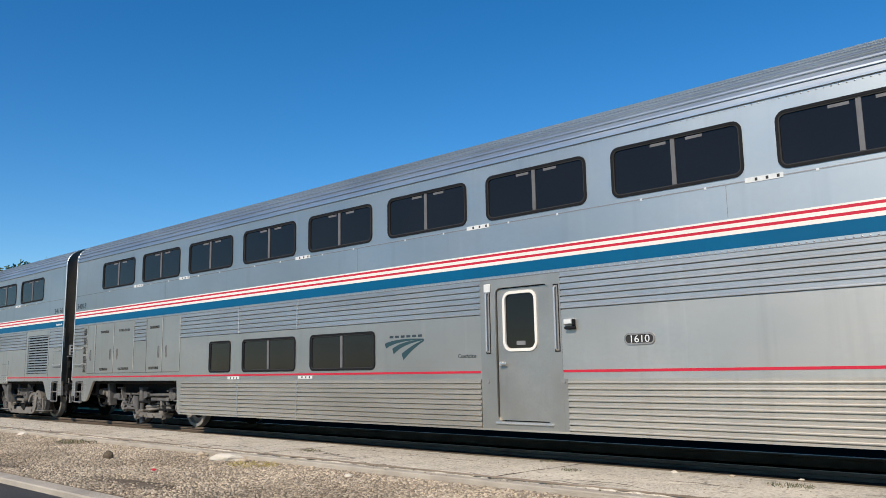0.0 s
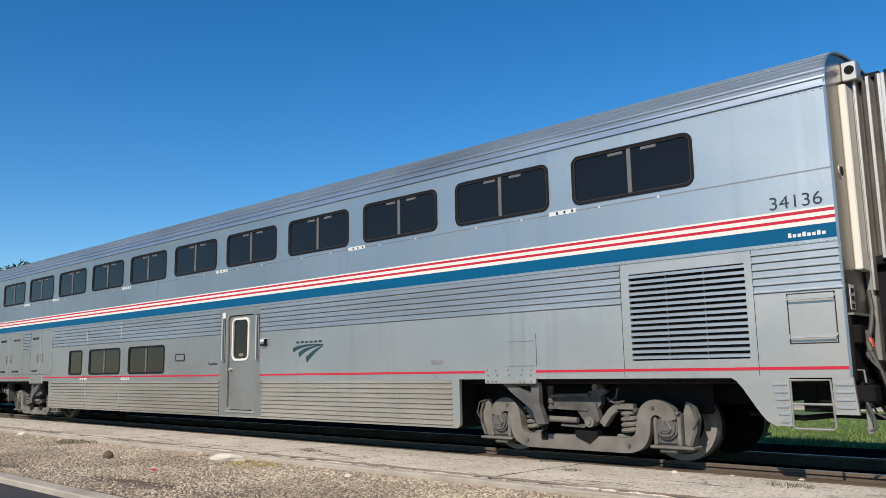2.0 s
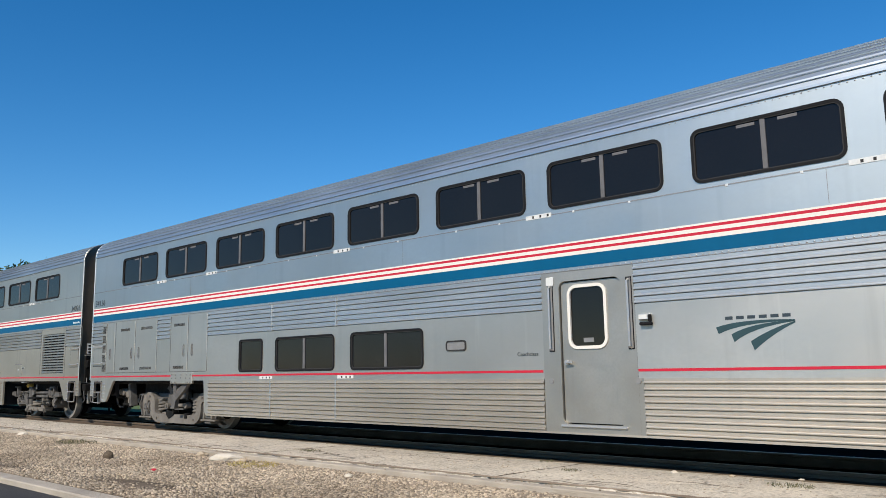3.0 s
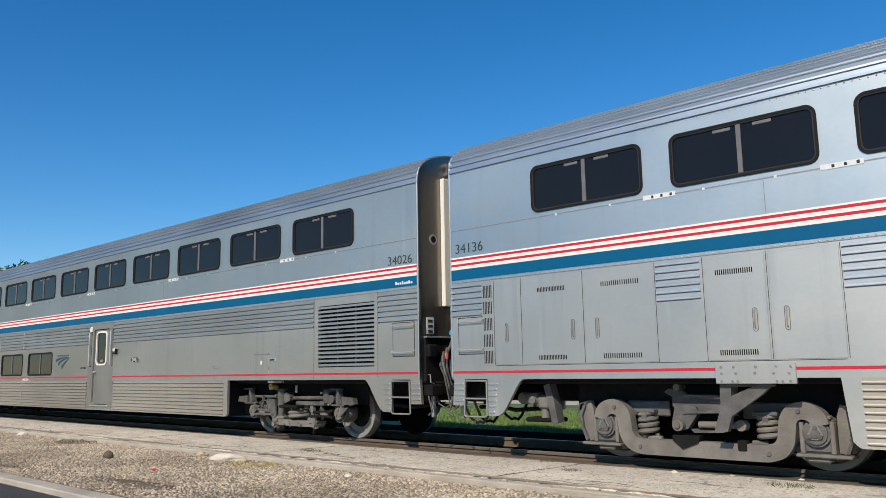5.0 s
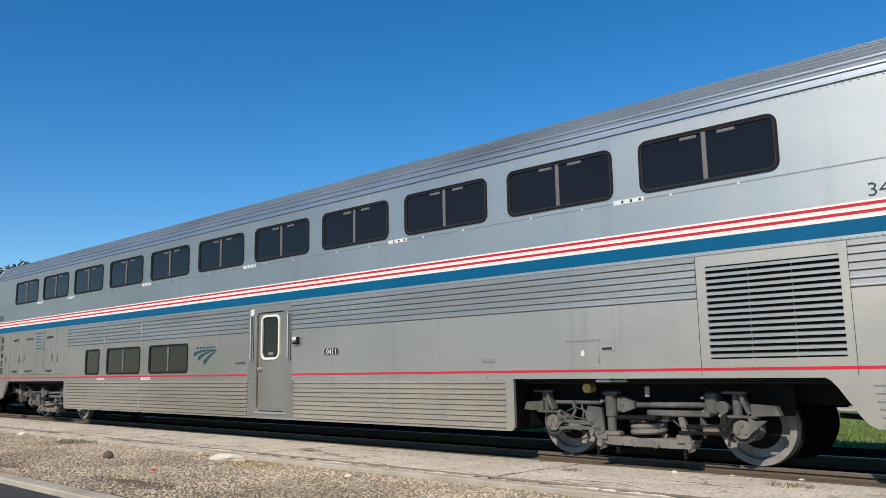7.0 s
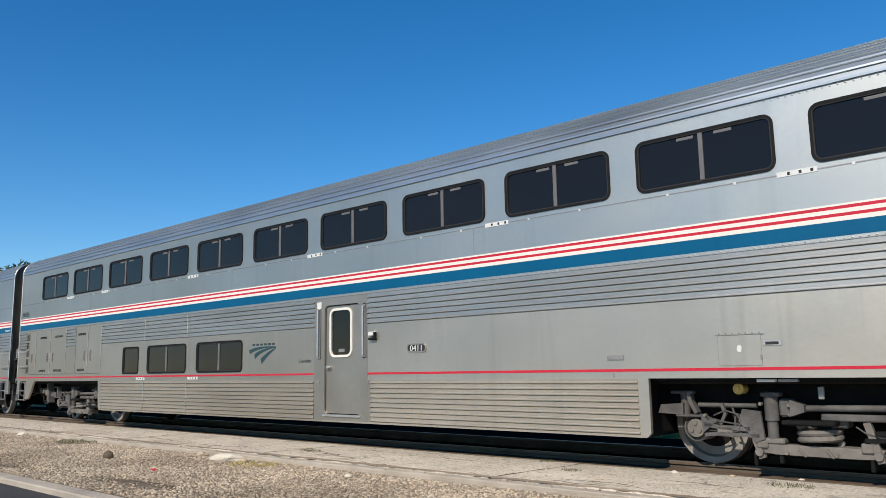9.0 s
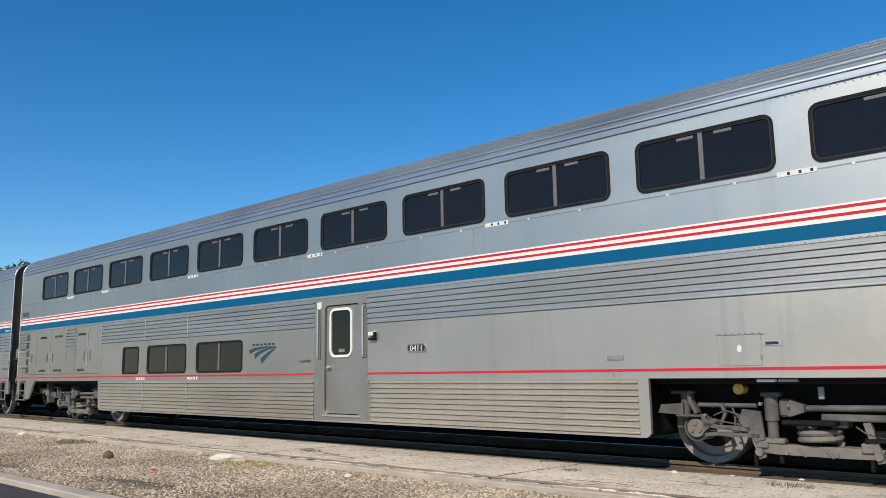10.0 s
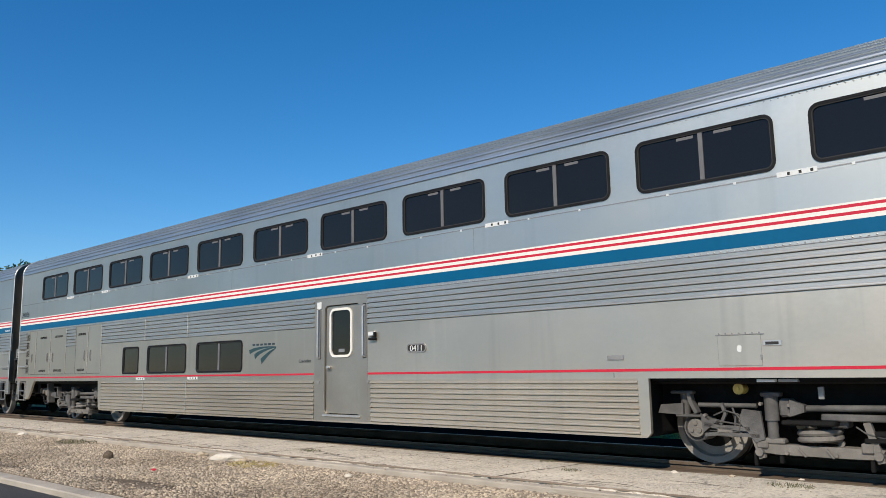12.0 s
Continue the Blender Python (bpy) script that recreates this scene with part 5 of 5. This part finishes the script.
    pl = part("anchor_plate", Solid().box(u0, u1, -SIDE - 0.022, -SIDE + 0.03, 0.968, 1.192, 0.006), SILVER_LOW, car, "bolted silver anchor plate")
    for u, z in ((0.05, 1.15), (0.20, 1.15), (0.42, 1.15), (0.66, 1.15), (0.80, 1.15), (0.07, 1.08), (0.23, 1.08), (0.43, 1.085), (0.64, 1.08), (0.80, 1.08), (0.06, 0.995), (0.14, 0.995), (0.20, 0.995), (0.62, 0.995), (0.68, 0.995), (0.80, 0.995)):
        q = x - g * (1.245 - u)
        part("bolt", Solid().cyl((q, -SIDE - 0.02, z), (q, -SIDE - 0.032, z), 0.015, 8), GRIME, pl)
    leg = part("anchor_leg", Solid().prism(at([(-0.51, 0.98), (-0.50, 0.62), (-0.44, 0.44), (-0.29, 0.44), (-0.375, 0.70), (-0.385, 0.98)]), -1.50, -1.42), TRUCK, car)
    part("anchor_strut", Solid().prism(at([(-0.98, 0.98), (-0.86, 0.86), (-0.48, 0.60), (-0.46, 0.70), (-0.50, 0.83), (-0.76, 0.94), (-0.80, 0.98)]), -1.498, -1.43), TRUCK, leg)
    part("anchor_rail", Solid().box(min(x - g * 0.98, x - g * 0.38), max(x - g * 0.98, x - g * 0.38), -1.497, -1.425, 0.935, 0.985, 0.008), TRUCK, leg)
    if flip:
        valves(car)


first = build_car("old")
second = build_car("new")
third = copy_thing(first, pose(0, 0, 0))
fourth = copy_thing(first, pose(0, 0, 0))
CARS = [(first, 1), (second, 0), (third, -1), (fourth, -2)]
for car, number in ((first, "34018"), (second, "34136"), (third, "34026")):
    lettering(car, number, -0.41, 2.832, 0.20, INK, "car_number", -0.001, 1.13)
    lettering(car, number, -24.88, 2.862, 0.20, INK, "car_number", -0.001, 1.08)
for car, number in ((first, "1610"), (third, "0411")):
    lettering(car, number, -9.085, 1.462, 0.125, STICKER, "plate_number", 0.0, 1.12, -SIDE - 0.010)


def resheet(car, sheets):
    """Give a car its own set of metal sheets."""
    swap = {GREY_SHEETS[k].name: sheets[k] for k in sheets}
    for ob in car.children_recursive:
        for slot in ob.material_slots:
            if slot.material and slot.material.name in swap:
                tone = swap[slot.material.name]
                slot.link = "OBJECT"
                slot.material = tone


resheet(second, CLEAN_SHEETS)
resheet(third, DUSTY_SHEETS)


# ---- trackside ----
pavement = tagged(part("pavement", Solid().box(-70, 30, 7.18, 8.90, -0.30, -0.085), EARTH), "cracked concrete strip beside the rail", "pavement", kind="structure")
rng = random.Random(5)


def crack(piece, x, y, length, w, across=False):
    """A jagged crack filled with dark dirt, along the strip or across it."""
    m = Solid()
    n = max(5, int(length / 0.09))
    pts = []
    for k in range(n):
        wide = w * rng.uniform(0.15, 1.0) * (0.2 if k in (0, n - 1) else 1.0)
        pts.append((x, y, wide))
        a, b = length / n * rng.uniform(0.6, 1.4), rng.uniform(-0.035, 0.035)
        x, y = (x + abs(b) * 0.6, y + a) if across else (x + a, min(8.84, max(7.24, y + b)))
    vs = [(p + (q if across else 0), r - (0 if across else q), -0.0535) for p, r, q in pts] + [(p - (q if across else 0), r + (0 if across else q), -0.0535) for p, r, q in pts]
    m.add(vs, [(k, k + 1, n + k + 1, n + k) for k in range(n - 1)])
    part("crack", m, DIRT, piece)


DIRT = material("crack_dirt", (0.13, 0.10, 0.07), 0.97, 0.0, 0.3, 4, 60, 0.6, 60, gloss=0.1)
for i in range(20):
    x0 = -5.90 + 4.61 * (i - 13)
    m = Solid().box(x0 + 0.018, x0 + 4.592, 7.20, 8.88, -0.12, -0.055, 0.014)
    piece = part("slab", m, CONCRETE, pavement, at=pose(0, 0, rng.uniform(-0.002, 0.002), rng.uniform(-0.012, 0.012)))
    if 7 < i < 16:
        for k in range(5):
            crack(piece, x0 + rng.uniform(0.1, 2.6), rng.uniform(7.3, 8.7), rng.uniform(0.6, 1.9), rng.uniform(0.008, 0.022))
        crack(piece, x0 + 0.02, 7.26, 1.5, 0.03, True)
slab("ledge", -70, 30, 7.02, 7.18, -0.30, -0.066, CURB, "low concrete ledge along the strip", "ledge", 0.012)
slab("flangeway", -70, 30, 8.90, 9.34, -0.30, -0.078, RAIL_RUST, "rust-brown packed dirt against the rail", "track bed")


def drift(name, x0, x1, y, w, z, mat, label, seed):
    """A ragged thin bank of dirt along an edge."""
    r = random.Random(seed)
    n = int((x1 - x0) / 0.06)
    m = Solid()
    a = [noise.noise(Vector((k * 0.05, seed, 0))) + 0.6 * noise.noise(Vector((k * 0.31, seed, 5))) for k in range(n)]
    for k in range(n):
        x, half = x0 + 0.06 * k, w * max(0.06, 0.45 + 0.8 * a[k])
        m.v += [(x, y - half * r.uniform(0.5, 0.8), z), (x, y, z + 0.010), (x, y + half * r.uniform(0.7, 1.0), z)]
    m.f = [[3 * k + j, 3 * k + 3 + j, 3 * k + 4 + j, 3 * k + 1 + j] for k in range(n - 1) for j in (0, 1)]
    return tagged(part(name, m, mat), label, "dirt", kind="stuff")


drift("loose_dirt", -30, -1.0, 7.24, 0.15, -0.0545, EARTH, "brown dirt drifted along the concrete edge", 3)
drift("loose_dirt", -30, -1.0, 8.86, 0.06, -0.0545, DIRT, "dark dirt along the rail side of the strip", 6)


def mesh_arrays(name, verts, faces, mat):
    me = bpy.data.meshes.new(name)
    n, k = faces.shape
    me.vertices.add(len(verts))
    me.vertices.foreach_set("co", verts.astype(np.float32).ravel())
    me.loops.add(n * k)
    me.loops.foreach_set("vertex_index", faces.astype(np.int32).ravel())
    me.polygons.add(n)
    me.polygons.foreach_set("loop_start", np.arange(0, n * k, k, dtype=np.int32))
    me.update(calc_edges=True)
    me.materials.append(mat)
    return me


def icosa():
    p = (1 + 5 ** 0.5) / 2
    bm = bmesh.new()
    for a, b in ((1, p), (-1, p), (1, -p), (-1, -p)):
        bm.verts.new((0, a, b)), bm.verts.new((a, b, 0)), bm.verts.new((b, 0, a))
    bmesh.ops.convex_hull(bm, input=bm.verts[:])
    bm.verts.index_update()
    v = np.array([tuple(x.co) for x in bm.verts]) / (1 + p * p) ** 0.5
    f = np.array([[x.index for x in q.verts] for q in bm.faces])
    bm.free()
    return v, f


def gravel(name, n, x0, x1, y0, y1, z, small, large, mat, label, seed, keep=None):
    r = np.random.default_rng(seed)
    v, f = icosa()
    x, y = r.uniform(x0, x1, n * 3), r.uniform(y0, y1, n * 3)
    ok = (x > -3.3 * y - 1) & (x < -0.02 * y)
    if keep is not None:
        ok &= keep(x, y, r)
    x, y = x[ok][:n], y[ok][:n]
    n = len(x)
    s = small + (large - small) * r.random(n) ** 2.6
    a = r.uniform(0, 6.283, n)
    shape = v[None] * (1 + r.uniform(-0.42, 0.36, (n, 12, 1)))
    shape = shape * np.stack([s * r.uniform(0.9, 1.5, n), s, s * r.uniform(0.5, 0.85, n)], 1)[:, None, :]
    ca, sa = np.cos(a)[:, None], np.sin(a)[:, None]
    px = shape[..., 0] * ca - shape[..., 1] * sa + x[:, None]
    py = shape[..., 0] * sa + shape[..., 1] * ca + y[:, None]
    pz = shape[..., 2] + (z + s * 0.25)[:, None] if isinstance(z, np.ndarray) else shape[..., 2] + z + (s * 0.25)[:, None]
    verts = np.stack([px, py, pz], -1).reshape(-1, 3)
    faces = (f[None] + 12 * np.arange(n)[:, None, None]).reshape(-1, 3)
    return tagged(new(name, mesh_arrays(name, verts, faces, mat)), label, "gravel", kind="stuff")


def bare(x, y, r):
    """Gravel thins out over bare patches and towards the kerb."""
    patch = np.exp(-(((x + 9.6) / 1.3) ** 2 + ((y - 4.75) / 0.22) ** 2)) + np.exp(-(((x + 13.2) / 1.6) ** 2 + ((y - 4.45) / 0.18) ** 2))
    cloud = 0.5 + 0.5 * np.sin(x * 1.7 + np.sin(y * 3.1) * 1.3) * np.sin(y * 2.3 + x * 0.6)
    return r.random(len(x)) > np.clip(0.80 * patch + 0.45 * cloud * (x < -7), 0, 0.90)


gravel("gravel", 104000, -26, -0.5, 4.14, 6.98, -0.128, 0.006, 0.021, STONE, "loose mixed pale and brown gravel", 3, bare)
gravel("spilled_gravel", 3500, -24, -0.5, 6.98, 8.86, -0.058, 0.0025, 0.013, STONE, "scattered pebbles on the concrete strip", 4)


def boulder(name, x, y, z, size, mat, label, seed):
    r = random.Random(seed)
    bm = bmesh.new()
    bmesh.ops.create_icosphere(bm, subdivisions=3, radius=1.0)
    off = Vector((r.uniform(0, 50), r.uniform(0, 50), 0))
    for v in bm.verts:
        k = 1 + 0.30 * noise.noise(v.co * 1.3 + off) + 0.08 * noise.noise(v.co * 5 + off)
        v.co = Vector((v.co.x * size[0], v.co.y * size[1], v.co.z * size[2])) * k
    me = bpy.data.meshes.new(name)
    bm.to_mesh(me)
    bm.free()
    me.materials.append(mat)
    ob = new(name, me)
    ob.matrix_basis = pose(x, y, z, 0, 0, r.uniform(0, 40))
    return tagged(ob, label, "rock")


PALE = material("pale_limestone", (0.62, 0.55, 0.45), 0.9, 0.0, 0.12, 6, 60, 0.4, 40)
boulder("flat_rock", -10.62, 6.72, -0.10, (0.26, 0.13, 0.085), PALE, "flat pale limestone rock lying on the gravel", 1)
boulder("flat_rock", -10.20, 6.76, -0.11, (0.08, 0.06, 0.05), STONE, "small brown rock beside the pale one", 2)
# The dark dirt colour stands in for the lump's shaded side.
boulder("lump_of_rubble", -12.46, 5.78, -0.09, (0.085, 0.065, 0.085), DIRT, "squarish brown lump of rubble on the gravel, its shaded side put into the colour", 3)
boulder("paint_chip", -10.39, 5.46, -0.115, (0.04, 0.03, 0.02), RED, "red painted chip lying on the gravel", 5)
DAMP = material("dark_damp_earth", (0.16, 0.125, 0.09), 0.97, 0.0, 0.3, 3, 40, 0.8, 40, gloss=0.1)
boulder("earth_patch", -9.55, 4.74, -0.137, (0.95, 0.17, 0.014), DAMP, "dark patch of damp earth in the gravel", 8)
boulder("earth_patch", -12.9, 4.40, -0.137, (1.10, 0.14, 0.014), DAMP, "dark patch of damp earth beside the kerb", 9)
for i, (x, y, s) in enumerate(((-11.5, 6.85, 0.07), (-7.6, 6.55, 0.035), (-9.55, 6.62, 0.03), (-4.36, 8.72, 0.03), (-3.7, 8.78, 0.026), (-19.0, 6.85, 0.07), (-17.8, 6.75, 0.06), (-3.0, 8.9, 0.025), (-16.6, 6.7, 0.05))):
    boulder("loose_stone", x, y, -0.10 if y < 7 else -0.05, (s * 1.4, s, s * 0.7), PALE if i % 2 else STONE, "loose pale stone beside the concrete strip", 20 + i)


def tuft(x, y, z, n, spread, h, mat, name, label, seed):
    r = random.Random(seed)
    m = Solid()
    for _ in range(n):
        a, d = r.uniform(0, 6.28), spread * r.random() ** 0.6
        px, py, t = d * math.cos(a) * 1.6, d * math.sin(a), r.uniform(0, 6.28)
        k, w = h * r.uniform(0.5, 1.2), r.uniform(0.003, 0.007)
        m.add([(px - w * math.cos(t), py - w * math.sin(t), 0), (px + w * math.cos(t), py + w * math.sin(t), 0), (px + r.uniform(-0.6, 0.6) * k, py + r.uniform(-0.6, 0.6) * k, k)], [(0, 1, 2)])
    me = bpy.data.meshes.new(name)
    me.from_pydata(m.v, [], m.f)
    me.materials.append(mat)
    ob = new(name, me)
    ob.matrix_basis = pose(x, y, z)
    return tagged(ob, label, "weeds", "", "stuff")


STRAW = material("dry_straw_weeds", (0.42, 0.33, 0.10), 0.9, 0.0, 0.3, 8, island=0.3)
WEED = material("dull_green_weeds", (0.12, 0.115, 0.06), 0.9, 0.0, 0.3, 8, island=0.3)
tuft(-9.75, 6.62, -0.12, 420, 0.30, 0.035, STRAW, "dry_weeds", "yellowed weeds at the edge of the gravel", 1)
tuft(-2.96, 8.44, -0.055, 160, 0.16, 0.03, WEED, "dry_weeds", "dry weeds in a crack of the concrete", 2)
tuft(-15.9, 6.75, -0.12, 300, 0.35, 0.06, WEED, "weeds", "low green weeds at the concrete edge", 3)
tuft(-5.45, 8.21, -0.055, 90, 0.10, 0.025, WEED, "dry_weeds", "dry weeds on the concrete strip", 7)
tuft(-10.1, 7.92, -0.055, 200, 0.14, 0.02, WEED, "dry_weeds", "flat dark weeds on the concrete strip", 9)
tuft(-6.2, 8.80, -0.055, 30, 0.08, 0.035, WEED, "weeds", "few weeds beside the rail", 5)


def grass(n, seed):
    r = np.random.default_rng(seed)
    y = 13.7 + 11.0 * r.random(n) ** 1.5
    x = r.uniform(-0.95, 0.10, n) * y
    a = r.uniform(0, 6.283, n)
    h = r.uniform(0.05, 0.15, n) * (0.7 + 0.5 * np.sin(x * 1.9) * np.sin(y * 2.3))
    w = r.uniform(0.006, 0.014, n)
    base = np.stack([x, y, np.full(n, -0.425)], 1)
    side = np.stack([np.cos(a) * w, np.sin(a) * w, 0 * a], 1)
    tip = base + np.stack([r.uniform(-0.05, 0.05, n), r.uniform(-0.05, 0.05, n), h], 1)
    verts = np.stack([base - side, base + side, tip], 1).reshape(-1, 3)
    return tagged(new("grass", mesh_arrays("grass", verts, np.arange(3 * n).reshape(-1, 3), GRASS)), "sunlit green grass behind the track", "grass", kind="stuff")


grass(60000, 8)


def tree(x, y, h, wide, seed):
    r = random.Random(seed)
    t = new("tree")
    tagged(t, "leafy green tree standing beyond the train", "tree", "trees behind the track")
    tr = Solid().tube([(0, 0, 0), (0.05, 0.02, h * 0.2), (-0.05, 0.05, h * 0.4), (0.05, 0, h * 0.62)], 0.09 + 0.012 * h, 8)
    for k in range(6):
        a = k * 1.05 + r.uniform(-0.3, 0.3)
        z = h * r.uniform(0.3, 0.5)
        tr.tube([(0, 0, z), (wide * 0.3 * math.cos(a), wide * 0.3 * math.sin(a), z + h * 0.16), (wide * 0.6 * math.cos(a), wide * 0.6 * math.sin(a), z + h * 0.30)], 0.05 + 0.004 * h, 6)
    part("trunk", tr, BARK, t)
    q = np.random.default_rng(seed)
    pts = []
    for k in range(16):
        c = np.array([r.uniform(-0.7, 0.7) * wide, r.uniform(-0.7, 0.7) * wide, h * r.uniform(0.42, 0.88)])
        n = 260
        d = q.normal(size=(n, 3))
        d /= np.linalg.norm(d, axis=1)[:, None]
        pts.append(c + d * (q.random(n) ** 0.4)[:, None] * np.array([0.38 * wide, 0.38 * wide, h * 0.14]))
    c = np.concatenate(pts)
    n = len(c)
    u, w = q.normal(size=(n, 3)), q.normal(size=(n, 3))
    s = (0.05 + 0.016 * h) * q.uniform(0.6, 1.3, n)[:, None]
    u, w = u / np.linalg.norm(u, axis=1)[:, None] * s, w / np.linalg.norm(w, axis=1)[:, None] * s
    verts = np.stack([c - u, c + w * 0.6, c + u, c - w * 0.6], 1).reshape(-1, 3)
    part("crown", mesh_arrays("crown", verts, np.arange(4 * n).reshape(-1, 4), LEAF), None, t)
    t.matrix_basis = pose(x, y, -0.45)
    return t


tree(-70.5, 25.0, 12.0, 3.4, 11)
tree(-79.0, 26.0, 12.2, 3.0, 12)
small = tree(-15.0, 62.0, 5.2, 2.6, 13)
for i, (x, y, a) in enumerate(((-21.5, 64, 40), (-28, 61, 130), (-36, 66, 220), (-9.5, 63, 300), (-4.0, 61, 80), (1.5, 65, 170), (8, 62, 20))):
    copy_thing(small, pose(x, y, -0.5, 0, 0, a))


# ---- motion ----
STOP = 8.85            # the train comes to rest


def run(t):
    """Metres by which the train has advanced at t seconds; it brakes evenly to a stand."""
    d = max(0.0, STOP - t)
    return 23.44 - 0.551406 * d ** 2 - 0.0255816 * d ** 3 + 0.00325513 * d ** 4 - 0.000130947 * d ** 5


def motions():
    times = [0.25 * i for i in range(35)] + [STOP, 9.0, 12.0]
    for car, order in CARS:
        walk(car, [(t, pose(run(t) + 3.14 + PITCH * order, TRACK, 0)) for t in times])
    ticks = [0.0]
    for i in range(1, 361):
        if run(i / 30) - run(ticks[-1]) > 0.18 and (run((i + 1) / 30) - run(ticks[-1])) > 0.60 or i == 360:
            ticks.append(i / 30)
    for car, order in CARS:
        for w in car.children_recursive:
            if w.name.split(".")[0] == "wheelset":
                x = w.location.copy()
                walk(w, [(t, pose(x.x, x.y, x.z, 0, math.degrees(run(t) / 0.457) % 360, 0)) for t in ticks])


motions()
